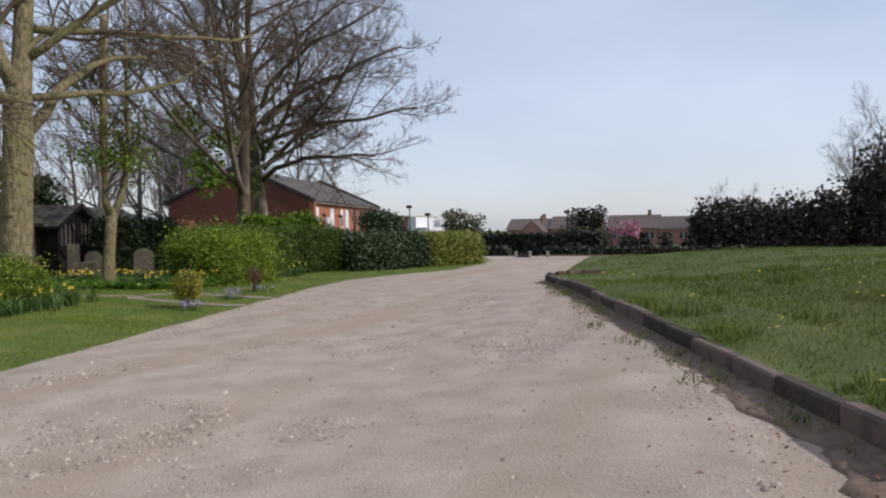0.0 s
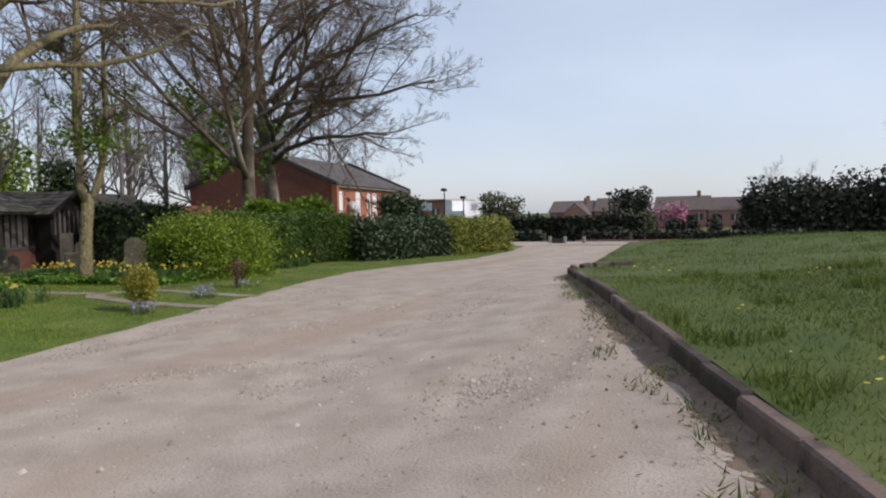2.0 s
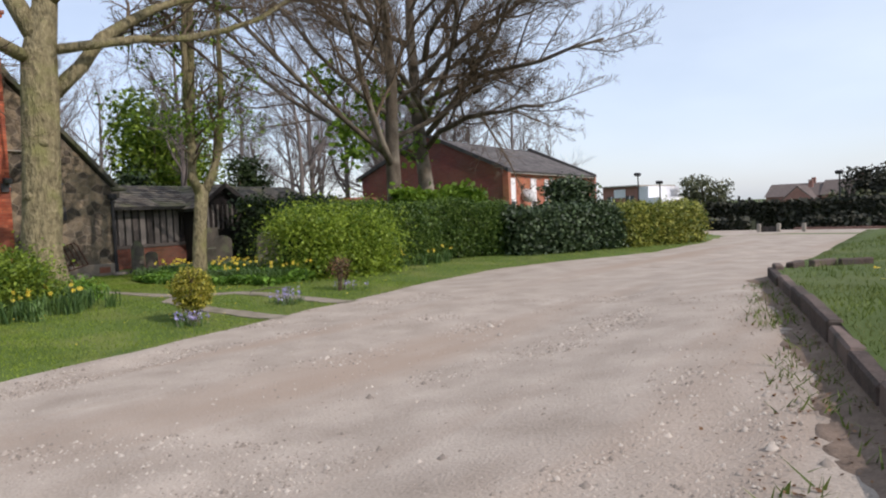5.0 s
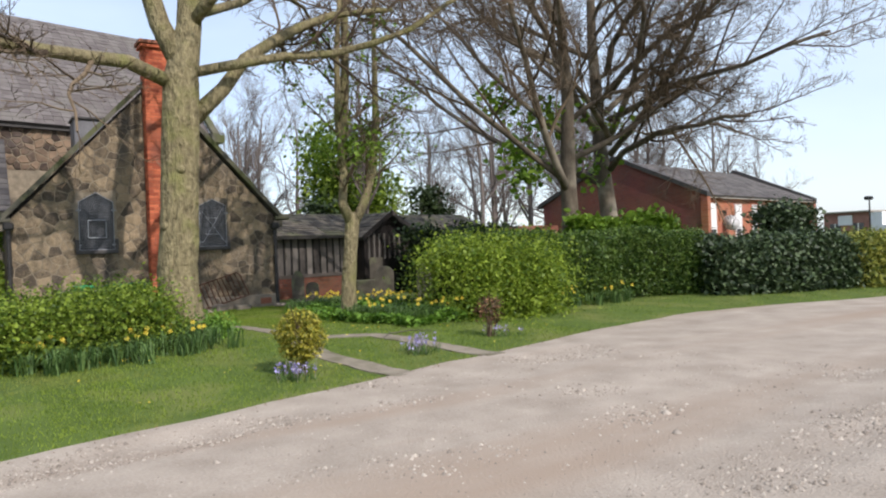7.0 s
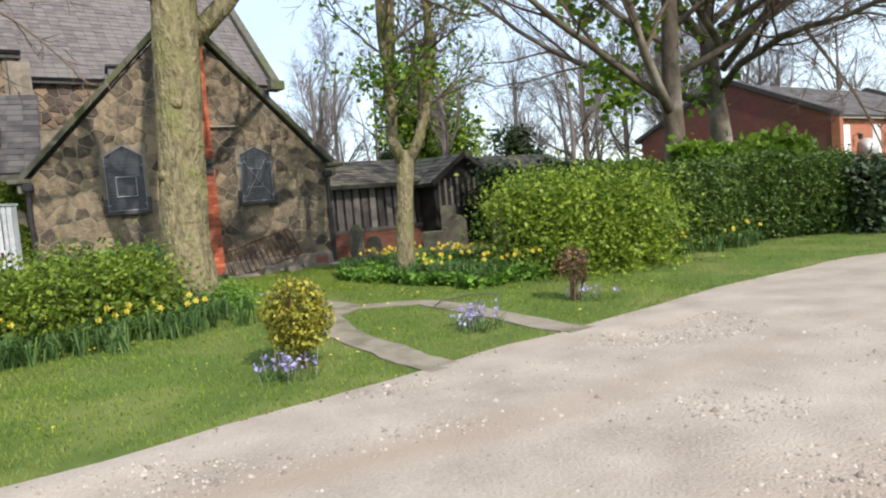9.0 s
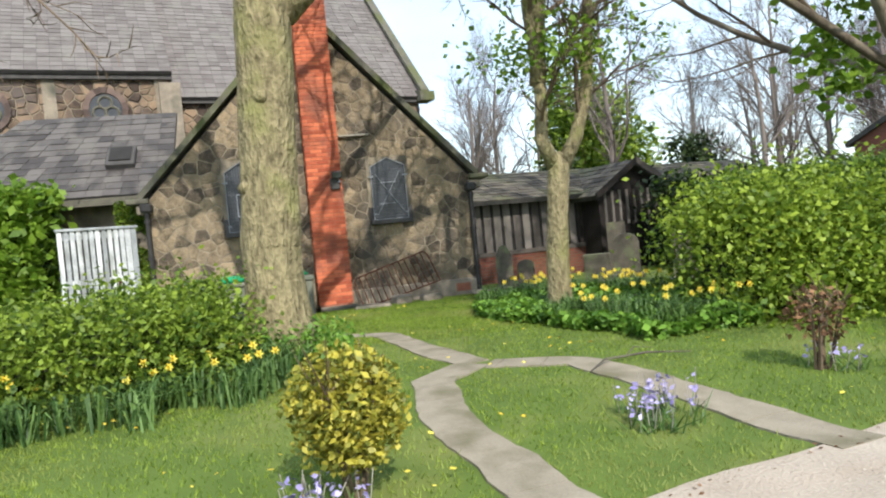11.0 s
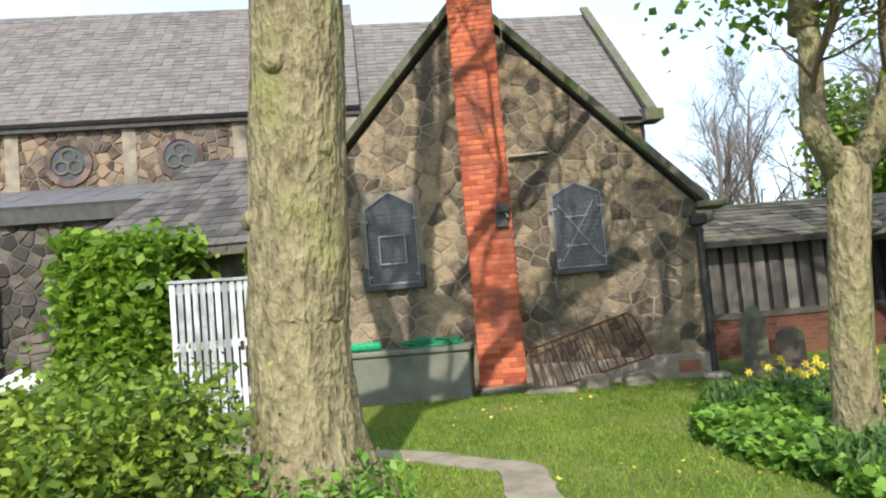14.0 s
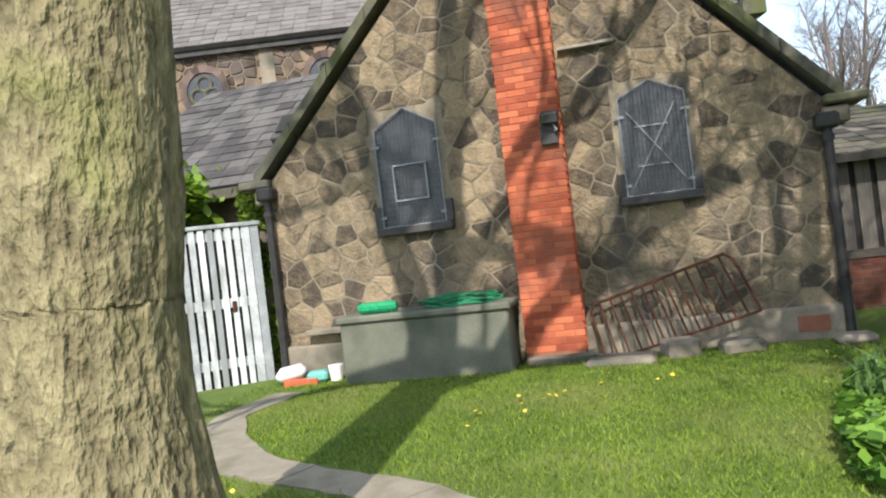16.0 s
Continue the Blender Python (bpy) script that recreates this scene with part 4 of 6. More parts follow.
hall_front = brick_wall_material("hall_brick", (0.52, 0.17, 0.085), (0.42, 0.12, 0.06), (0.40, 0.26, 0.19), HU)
# same brick as the front, darkened: the gable's shade is in the colour
hall_end_shaded = brick_wall_material("hall_end_shaded_brick", (0.24, 0.075, 0.05), (0.18, 0.055, 0.04), (0.17, 0.11, 0.09), HW)
hall = thing("brick_hall", on_hall(8, 4.6, 0), "single-storey red brick hall with brown tiled roof", "building")
part("front_wall", prism([on_hall(0, 0, -0.3), on_hall(HL, 0, -0.3), on_hall(HL, 0, HE), on_hall(0, 0, HE)], HW * 0.3), hall_front, hall, "orange-red brick front")
part("back_wall", prism([on_hall(0, HWID, -0.3), on_hall(HL, HWID, -0.3), on_hall(HL, HWID, HE), on_hall(0, HWID, HE)], -HW * 0.3), hall_front, hall)
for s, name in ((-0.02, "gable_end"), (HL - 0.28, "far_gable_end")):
    part(name, prism([on_hall(s, 0.02, -0.3), on_hall(s, HWID - 0.02, -0.3), on_hall(s, HWID - 0.02, HE + 0.05), on_hall(s, HWID / 2, HR + 0.05), on_hall(s, 0.02, HE + 0.05)], HU * 0.3), hall_end_shaded, hall, "red brick gable end with shade painted into its colour")
roof(hall, on_hall(0.3, -0.3, HE - 0.02), on_hall(HL - 0.3, -0.3, HE - 0.02), on_hall(HL - 0.3, HWID / 2, HR), on_hall(0.3, HWID / 2, HR), "roof_tile", 0.35, 0.3, 18)
roof(hall, on_hall(0.3, HWID + 0.3, HE - 0.02), on_hall(HL - 0.3, HWID + 0.3, HE - 0.02), on_hall(HL - 0.3, HWID / 2, HR), on_hall(0.3, HWID / 2, HR), "roof_tile", 0.7, 0.6, 19)
part("fascia", prism([on_hall(0, -0.26, HE - 0.16), on_hall(HL, -0.26, HE - 0.16), on_hall(HL, -0.26, HE - 0.02), on_hall(0, -0.26, HE - 0.02)], HW * 0.05), "pale_stone", hall, "pale eaves board")
for s in (-0.12, HL - 0.3):
    for w0, w1 in ((-0.35, HWID / 2), (HWID + 0.35, HWID / 2)):
        part("verge", prism([on_hall(s, w0, HE - 0.1), on_hall(s, w1, HR + 0.05), on_hall(s, w1, HR + 0.25), on_hall(s, w0, HE + 0.12)], HU * 0.42), "sooty", hall, "dark raised verge")
part("corner_pier", prism([on_hall(-0.05, -0.32, -0.3), on_hall(0.28, -0.32, -0.3), on_hall(0.28, -0.32, HE), on_hall(-0.05, -0.32, HE)], HW * 0.34), hall_front, hall)
part("corner_pier", prism([on_hall(HL - 0.28, -0.32, -0.3), on_hall(HL + 0.05, -0.32, -0.3), on_hall(HL + 0.05, -0.32, HE), on_hall(HL - 0.28, -0.32, HE)], HW * 0.34), hall_front, hall)
for s, w in ((0.75, 0.75), (3.9, 0.75), (6.2, 0.5), (7.3, 0.7), (9.4, 0.5), (11.2, 0.5), (12.8, 0.5), (14.2, 0.5)):
    win = part("window", prism([on_hall(s, -0.02, 1.2), on_hall(s + w, -0.02, 1.2), on_hall(s + w, -0.02, 3.0), on_hall(s, -0.02, 3.0)], HW * 0.05), "glass", hall, "tall narrow window")
    for a, b, c, d in ((s - 0.04, s + 0.05, 1.15, 3.05), (s + w - 0.05, s + w + 0.04, 1.15, 3.05), (s, s + w, 1.15, 1.22), (s, s + w, 2.62, 3.05), (s, s + w, 1.75, 1.81)):
        part("window_frame", prism([on_hall(a, -0.05, c), on_hall(b, -0.05, c), on_hall(b, -0.05, d), on_hall(a, -0.05, d)], HW * 0.06), "frame_white" if s < 8 else "sooty", win)
    if s in (0.75, 3.9, 7.3):
        part("blind", prism([on_hall(s + 0.06, -0.035, 1.85), on_hall(s + w - 0.06, -0.035, 1.85), on_hall(s + w - 0.06, -0.035, 2.95), on_hall(s + 0.06, -0.035, 2.95)], HW * 0.01), "frame_white", win, "white roller blind")
dish = thing("satellite_dish", on_hall(2.55, -0.3, 2.0), "pale grey satellite dish on the brick wall", "satellite dish")
dc = Vector(on_hall(2.55, -0.35, 2.05))
dv = (Vector((0.75, -0.55, 0.35))).normalized()
part("reflector", tubes([([dc - dv * 0.10, dc - dv * 0.08, dc - dv * 0.03, dc + dv * 0.03], [0.04, 0.2, 0.33, 0.42], 18)]), "dish", dish, smooth=True)
part("arm", tubes([([dc - dv * 0.1, dc + Vector((0, 0, -0.3)) + dv * 0.1, dc + dv * 0.42], [0.02, 0.015, 0.025], 6)]), "iron", dish)
part("bracket", tubes([([dc - dv * 0.1, Vector(on_hall(2.6, 0.0, 1.95))], [0.025, 0.03], 6)]), "iron", dish)
for s in (1.9, 5.2):
    wl_ = thing("wall_lamp", on_hall(s, -0.1, 2.6), "small dark lantern on the brick wall", "lamp", "lamps on the hall")
    part("arm", tubes([([Vector(on_hall(s, 0, 2.55)), Vector(on_hall(s, -0.25, 2.68)), Vector(on_hall(s, -0.3, 2.6))], [0.02] * 3, 5)]), "iron", wl_)
    part("lantern", tubes([([Vector(on_hall(s, -0.3, 2.62)), Vector(on_hall(s, -0.3, 2.4))], [0.12, 0.07], 8)]), "iron", wl_)


# ---- trees ----
class Grower:
    """A bare tree: each limb sends out thinner ones, all bending up to the light."""

    def __init__(self, seed, sides=(14, 8, 5, 4, 3, 3), wiggle=0.16):
        self.r, self.lines, self.tips, self.sides, self.wiggle = random.Random(seed), [], [], sides, wiggle

    def limb(self, p, d, length, radius, level, plan, lift=0.12, taper=0.35):
        r = self.r
        n = max(2, (9, 7, 5, 4, 3, 2)[min(level, 5)])
        pts, rad, d = [p.copy()], [radius], d.normalized()
        for i in range(n):
            d = (d + Vector((r.gauss(0, 1), r.gauss(0, 1), r.gauss(0, 1))) * (self.wiggle if level else self.wiggle * 0.4) + Vector((0, 0, lift))).normalized()
            p = p + d * (length / n)
            pts.append(p.copy())
            rad.append(radius * (1 - (1 - taper) * (i + 1) / n))
        self.lines.append((level, pts, rad))
        self.fork(pts, rad, length, level, plan)

    def fork(self, pts, rad, length, level, plan):
        r = self.r
        if level >= len(plan):
            self.tips.append(pts[-1])
            return
        count, share, spread, thin, start = plan[level]
        for k in range(count):
            t = start + (1 - start) * (k + r.random() * 0.8) / count
            f = min(t, 0.999) * (len(pts) - 1)
            i = int(f)
            q = pts[i].lerp(pts[i + 1], f - i)
            d = (pts[i + 1] - pts[i]).normalized()
            side = d.cross(Vector((r.gauss(0, 1), r.gauss(0, 1), r.gauss(0, 1)))).normalized()
            nd = (d + side * spread * r.uniform(0.6, 1.3)).normalized()
            nl = length * share * r.uniform(0.65, 1.15) * (1.15 - 0.5 * t)
            self.limb(q, nd, nl, max(0.006, rad[i] * thin * r.uniform(0.75, 1.1)), level + 1, plan, lift=(0.0 if level == 0 else 0.03) + 0.05 * r.random())

    def build(self, name, at, label, group, trunk_mat, twig_mat, category="tree", flare=None):
        th = thing(name, at, label, category, group)
        low = [(p, rd, self.sides[min(l, 5)]) for l, p, rd in self.lines if l <= 1]
        high = [(p, rd, self.sides[min(l, 5)]) for l, p, rd in self.lines if l > 1]
        part("trunk", tubes(low, flare), trunk_mat, th, smooth=True)
        part("twig_mass", tubes(high), twig_mat, th, "fine bare twigs", kind="stuff")
        return th


def bark_lobes(p, t):
    base = max(0.0, 1 - (p.z - 0.1) / 0.9)
    return 1 + 0.07 * noise.noise((math.cos(t) * 1.3, math.sin(t) * 1.3, p.z * 0.9)) + 0.028 * noise.noise((math.cos(t) * 5, math.sin(t) * 5, p.z * 3)) + 0.055 * min(0.35, abs(noise.noise((math.cos(t) * 8, math.sin(t) * 8, p.z * 3.2)))) + 0.03 * min(0.3, abs(noise.noise((math.cos(t) * 15, math.sin(t) * 15, p.z * 9 + 5)))) + base * base * 0.16 * math.sin(3 * t + 1.0)


# big tree by the near hedge: trunk with burrs and flared roots
T1 = Vector((-12.38, 13.06, 0))
g = Grower(11, sides=(150, 12, 6, 4, 3, 3))
tp = [Vector((-12.33, 13.06, -0.1)), Vector((-12.34, 13.06, 0.15)), Vector((-12.36, 13.04, 0.45)), Vector((-12.38, 13.01, 0.9)), Vector((-12.38, 13.0, 1.3)), Vector((-12.38, 13.04, 1.7)), Vector((-12.38, 13.08, 2.3)), Vector((-12.40, 13.12, 3.0)), Vector((-12.40, 13.16, 3.8)), Vector((-12.42, 13.20, 4.6)), Vector((-12.5, 13.4, 5.6)), Vector((-12.5, 13.5, 7.0)), Vector((-12.6, 13.7, 8.6)), Vector((-12.8, 13.9, 10.4))]
fine_p, fine_r = [], []
tr = [0.58, 0.48, 0.385, 0.335, 0.33, 0.33, 0.32, 0.31, 0.32, 0.30, 0.22, 0.2, 0.15, 0.08]
for i in range(len(tp) - 1):
    for k in range(22):
        fine_p.append(tp[i].lerp(tp[i + 1], k / 22))
        fine_r.append(tr[i] + (tr[i + 1] - tr[i]) * k / 22)
fine_p.append(tp[-1])
fine_r.append(tr[-1])
g.lines.append((0, fine_p, fine_r))
plan1 = [(0, 0, 0, 0, 0), (9, 0.5, 0.9, 0.45, 0.2), (7, 0.5, 0.85, 0.5, 0.15), (6, 0.5, 0.85, 0.6, 0.12), (3, 0.5, 0.8, 0.8, 0.2)]
for pt, d, ln, rad, lift in ((Vector((-12.4, 13.4, 3.95)), Vector((0.2, 1.0, 0.95)), 5.6, 0.15, -0.05), (Vector((-12.4, 13.0, 4.55)), Vector((0.5, -1.0, 0.15)), 6.0, 0.13, 0.0), (Vector((-12.4, 13.2, 4.9)), Vector((-0.6, -0.4, 0.9)), 6.0, 0.2, 0.05), (Vector((-12.5, 13.4, 5.6)), Vector((0.9, 0.5, 0.9)), 5.0, 0.12, 0.05), (Vector((-12.5, 13.5, 7.0)), Vector((-0.8, 0.5, 0.7)), 4.5, 0.1, 0.05), (Vector((-12.5, 13.5, 7.2)), Vector((0.7, -0.7, 0.8)), 4.5, 0.1, 0.05), (Vector((-12.6, 13.7, 8.6)), Vector((0.1, 0.9, 0.8)), 3.6, 0.09, 0.05), (Vector((-12.42, 13.2, 4.7)), Vector((0.35, 0.9, 0.35)), 6.5, 0.10, -0.02), (Vector((-12.5, 13.4, 5.8)), Vector((-0.3, 1.0, 0.45)), 6.5, 0.10, 0.0), (Vector((-12.5, 13.45, 6.4)), Vector((0.4, 1.0, 0.3)), 6.5, 0.10, 0.0)):
    g.limb(pt, d, ln, rad, 1, plan1, lift)
big_tree = g.build("big_tree", (-12.36, 13.04, 0), "broad old tree, olive-grey rough bark, burred trunk", "", "bark", "twig", flare=lambda p, t: bark_lobes(p, t) if p.z < 4.6 and (p.xy - T1.xy).length < 0.7 else 1)
br = random.Random(3)
for k in range(6):
    a, z = br.uniform(0, 6.28), br.uniform(0.7, 3.4)
    bm = bmesh.new()
    bmesh.ops.create_icosphere(bm, subdivisions=2, radius=br.uniform(0.07, 0.11), matrix=pose(-12.38 + 0.27 * math.cos(a), 13.05 + 0.27 * math.sin(a), z))
    for v in bm.verts:
        v.co += v.normal * 0.03 * noise.noise(v.co * 9)
    part("burr", bm, "bark", big_tree, smooth=True)

# slender forked tree with the first leaves
g = Grower(5, sides=(16, 10, 5, 4, 3, 3), wiggle=0.14)
SLIM = Vector((-0.38, 0.22, 0))
sp = [Vector((-13.4, 16.8, -0.1)), Vector((-13.4, 16.8, 0.15)), Vector((-13.4, 16.82, 0.7)), Vector((-13.39, 16.88, 1.4)), Vector((-13.38, 16.96, 2.1)), Vector((-13.38, 16.99, 2.3))]
sp = [p + SLIM for p in sp]
g.lines.append((0, sp, [0.24, 0.185, 0.165, 0.155, 0.16, 0.05]))
plan2 = [(0, 0, 0, 0, 0), (9, 0.30, 1.1, 0.32, 0.22), (6, 0.5, 0.9, 0.5, 0.15), (5, 0.5, 0.9, 0.6, 0.15), (3, 0.5, 0.8, 0.8, 0.2)]
for a in ([Vector((-13.38, 16.92, 2.05)), Vector((-13.4, 16.74, 2.5)), Vector((-13.4, 16.80, 3.2)), Vector((-13.4, 16.70, 4.4)), Vector((-13.3, 16.7, 6.0)), Vector((-13.2, 16.9, 8.5))], [Vector((-13.38, 17.0, 2.05)), Vector((-13.4, 17.28, 2.5)), Vector((-13.4, 17.52, 3.2)), Vector((-13.4, 17.66, 4.4)), Vector((-13.5, 17.75, 6.0)), Vector((-13.6, 17.9, 9.0))], [Vector((-13.4, 16.76, 3.3)), Vector((-13.6, 16.95, 4.4)), Vector((-13.7, 17.1, 6.0)), Vector((-13.8, 17.2, 8.0))]):
    a = [p + SLIM for p in a]
    rad = [0.125, 0.105, 0.095, 0.08, 0.06, 0.03][: len(a)]
    g.lines.append((1, a, rad))
    g.fork(a, rad, 6.5, 1, plan2)
slim_tree = g.build("forked_tree", (-13.78, 17.02, 0), "slender forked tree with fresh green leaf tufts", "", "bark", "twig")
r = np.random.default_rng(41)
tips = np.array([tuple(t) for t in g.tips])
pick = tips[(tips[:, 2] < 6.5) & (r.random(len(tips)) < 0.12)]
cl = np.concatenate([pick + r.normal(0, 0.10, pick.shape) for _ in range(7)])
ring = r.normal(0, 1, (1100, 3)) * (0.5, 0.62, 0.2) + (-13.82, 17.3, 3.75)
leaves("foliage", np.concatenate([cl, ring]), 0.07, "fresh_leaf", slim_tree, 42, "fresh bright green leaves", long=1.2)

# two great bare trees behind the long hedge
plan_big = [(13, 0.85, 1.5, 0.5, 0.26), (9, 0.48, 0.85, 0.5, 0.2), (7, 0.5, 0.85, 0.5, 0.12), (6, 0.52, 0.85, 0.6, 0.1), (5, 0.55, 0.9, 0.75, 0.1)]


def great_tree(at, seed, height, rad, lean, group):
    g = Grower(seed, sides=(18, 9, 5, 4, 3, 3), wiggle=0.13)
    g.limb(Vector((at[0], at[1], -0.1)), Vector((lean[0], lean[1], 1)), height, rad, 0, plan_big, 0.1, 0.3)
    if seed == 29:
        for z, d, ln in ((3.9, (1.0, -0.45, 0.30), 7.4), (4.4, (1.0, 0.1, 0.42), 7.8), (5.0, (0.9, -0.2, 0.60), 8.2), (5.6, (0.9, 0.3, 0.7), 7.8), (6.4, (0.8, -0.1, 0.9), 7.6), (7.2, (0.6, -0.5, 0.9), 7.5), (4.8, (0.5, -1.0, 0.4), 7.0)):
            g.limb(Vector((at[0], at[1], z)), Vector(d), ln, 0.12, 1, plan_big, 0.01)
    return g, g.build("bare_tree", (at[0], at[1], 0), "great bare spreading tree with patches of new leaves", group, "bark_dark", "twig")


ga, tree_a = great_tree((-15.35, 25.4), 23, 10.5, 0.31, (0.02, 0.0), "great trees behind the hedge")
gb, tree_b = great_tree((-16.5, 28.6), 29, 12.5, 0.34, (0.02, 0.0), "great trees behind the hedge")
for tree, x, y, n, seed in ((tree_a, -15.6, 25.0, 700, 51), (tree_b, -15.8, 28.0, 200, 52)):
    r = np.random.default_rng(seed)
    c = np.concatenate([r.normal(0, 1, (n // 4, 3)) * (0.35, 0.4, 0.28) + (x + dx, y + dy, z) for dx, dy, z in ((0, 0, 5.2), (-0.9, -0.5, 4.4), (-0.2, -0.8, 3.6), (-1.5, -0.9, 6.0))])
    leaves("foliage", c, 0.17, "fresh_leaf", tree, seed + 1, "fresh bright green leaves", long=1.2)

# far bare trees, two kinds, copied
far_kinds = []
for seed in (61, 67):
    g = Grower(seed, sides=(8, 5, 4, 3, 3, 3), wiggle=0.12)
    g.limb(Vector((0, 0, -0.3)), Vector((0, 0, 1)), 10.5, 0.2, 0, [(11, 0.48, 0.95, 0.5, 0.25), (8, 0.5, 0.8, 0.5, 0.2), (7, 0.5, 0.8, 0.6, 0.12), (4, 0.55, 0.9, 0.75, 0.1)], 0.1, 0.25)
    far_kinds.append(g.build("far_bare_tree", (0, 0, 0), "slim bare tree in the distance, grey-brown twigs", "bare trees beyond the churchyard", "far_twig", "far_twig"))
fr = random.Random(77)
spots = [(fr.uniform(-52, -32), fr.uniform(24, 66), fr.uniform(0.9, 1.3)) for _ in range(16)] + [(-46, 25, 1.05), (-50, 31, 1.0), (-42, 38, 0.8), (-38, 40, 1.0), (-45, 44, 1.1), (-35, 46, 1.0), (-41, 50, 1.1), (-37, 57, 1.0), (-46, 57, 1.2), (-36, 62, 1.15), (-52, 38, 1.1), (-58, 48, 1.2), (-37, 48, 0.9), (-62, 30, 1.2), (-31, 61, 0.9), (-44, 62, 1.2), (-38, 55, 1.1), (-49, 50, 1.0)]
for i, (x, y, s) in enumerate(spots):
    k = far_kinds[i % 2]
    if i < 2:
        k.matrix_basis = pose(x, y, land(x, y), 0, 0, fr.uniform(0, 360))
        k.scale = (s, s, s)
    else:
        c = copy_thing(far_kinds[i % 2], pose(x, y, land(x, y), 0, 0, fr.uniform(0, 360)))
        c.scale = (s, s, s * fr.uniform(0.85, 1.1))


# ---- hedges and bushes ----
def hedge(name, line, width, height, count, leaf, mat, label, seed, rough=0.12, low=0.05, core=True, category="hedge"):
    """Leaves over a bank that follows a line on the ground, with an uneven top and a near-black filling for the shade
    inside.
    """
    r = np.random.default_rng(seed)
    pts = [Vector((*p, 0)) for p in line]
    lens = [0.0]
    for a, b in zip(pts, pts[1:]):
        lens.append(lens[-1] + (b - a).length)

    def spot(s, w, z):
        i = max(0, min(len(pts) - 2, int(np.searchsorted(lens, s)) - 1))
        d = (pts[i + 1] - pts[i]).normalized()
        q = pts[i] + d * (s - lens[i]) + Vector((-d.y, d.x, 0)) * w
        return q

    mid = pts[len(pts) // 2]
    th = thing(name, (mid.x, mid.y, land(mid.x, mid.y)), label, category)
    L, out = lens[-1], []
    for i in range(count):
        s, t = r.uniform(-0.1, L + 0.1), r.random()
        hh = height * (1 + 0.16 * noise.noise((s * 0.8, seed, 0)) + 0.10 * noise.noise((s * 3, seed, 4)))
        wid = width / 2 * (1 + 0.2 * noise.noise((s * 0.9, seed, 9)))
        endk = min(1.0, 0.55 + min(s + 0.1, L + 0.1 - s) / 0.5)
        if t < 0.42:
            w, z = wid * endk, r.uniform(low, 1) * hh
        elif t < 0.60:
            w, z = -wid * endk, r.uniform(low, 1) * hh
        elif t < 0.94:
            w, z = r.uniform(-1, 1) * wid * endk, hh
        else:
            s, w, z = (0.0 if r.random() < 0.5 else L), r.uniform(-1, 1) * wid, r.uniform(low, 1) * hh
        k = 1 - 0.18 * max(0.0, z / hh - 0.7) / 0.3
        q = spot(s, w * k, 0)
        bump = 1 + 0.6 * noise.noise((q.x * 2.2, q.y * 2.2, z * 2.2))
        o = r.normal(0, rough, 3) * bump
        out.append((q.x + o[0], q.y + o[1], max(land(q.x, q.y) + 0.03, land(q.x, q.y) + z + o[2] * 0.8)))
    leaves("foliage", np.array(out), leaf, mat, th, seed + 1)
    # solid filling behind the leaves; its near-black colour plays the inner shade
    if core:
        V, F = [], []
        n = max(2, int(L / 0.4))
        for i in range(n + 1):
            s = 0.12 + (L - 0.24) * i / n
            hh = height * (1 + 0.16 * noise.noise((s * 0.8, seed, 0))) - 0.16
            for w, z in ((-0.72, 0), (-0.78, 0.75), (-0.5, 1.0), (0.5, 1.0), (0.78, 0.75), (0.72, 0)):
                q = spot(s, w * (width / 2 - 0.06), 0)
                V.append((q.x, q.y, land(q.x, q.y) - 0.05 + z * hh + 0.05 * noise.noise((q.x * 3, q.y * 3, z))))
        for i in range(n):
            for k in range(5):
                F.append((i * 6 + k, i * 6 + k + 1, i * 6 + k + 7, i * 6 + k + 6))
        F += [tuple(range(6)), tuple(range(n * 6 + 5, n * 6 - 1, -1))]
        part("heart", (V, F), "core", th, "near-black filling painted as the shade inside the hedge")
    return th


# left side of a line that runs with +y is -x; the drive side is -w, so run the lines towards -y
hedge("near_hedge", [(-11.8, 12.35), (-11.7, 11.9), (-11.45, 11.0), (-10.9, 8.5), (-10.2, 5.0)], 1.8, 0.80, 64000, 0.038, "hedge_leaf", "loose low green hedge in young leaf", 101, 0.17)
hedge("long_hedge", [(-11.6, 26.2), (-12.4, 23.5), (-12.2, 20.2), (-12.4, 18.9)], 1.8, 1.55, 70000, 0.042, "privet_leaf", "tall clipped dark green privet hedge", 103, 0.10)
hedge("loose_shrubbery", [(-11.7, 20.4), (-11.7, 19.0), (-11.8, 18.3)], 2.0, 1.2, 34000, 0.045, "shrub_leaf", "loose bright green shrubs at the hedge's end", 105, 0.3, category="bush")
hedge("laurel_hedge", [(-9.6, 29.6), (-10.2, 27.6), (-10.9, 25.7)], 1.7, 1.28, 20000, 0.075, "laurel_leaf", "glossy dark laurel hedge", 107, 0.12)
hedge("golden_hedge", [(-8.5, 34.0), (-8.9, 32.0), (-9.5, 29.8)], 1.6, 1.25, 16000, 0.06, "variegated_leaf", "golden yellow variegated garden hedge", 109, 0.12)
hedge("tall_laurel", [(-13.4, 27.4), (-14.2, 24.6)], 1.2, 1.95, 7000, 0.12, "fresh_leaf", "bright laurel showing over the hedge", 111, 0.16)
hedge("dark_bush", [(-12.4, 33.2), (-12.9, 32.0)], 1.4, 2.1, 7000, 0.09, "laurel_leaf", "dark rounded evergreen bush", 113, 0.2, category="bush")
hedge("laurel_bush", [(-19.6, 8.5), (-19.9, 6.6)], 1.5, 2.75, 9000, 0.12, "fresh_leaf", "tall yellow-green laurel bush by the church", 115, 0.16, category="bush")
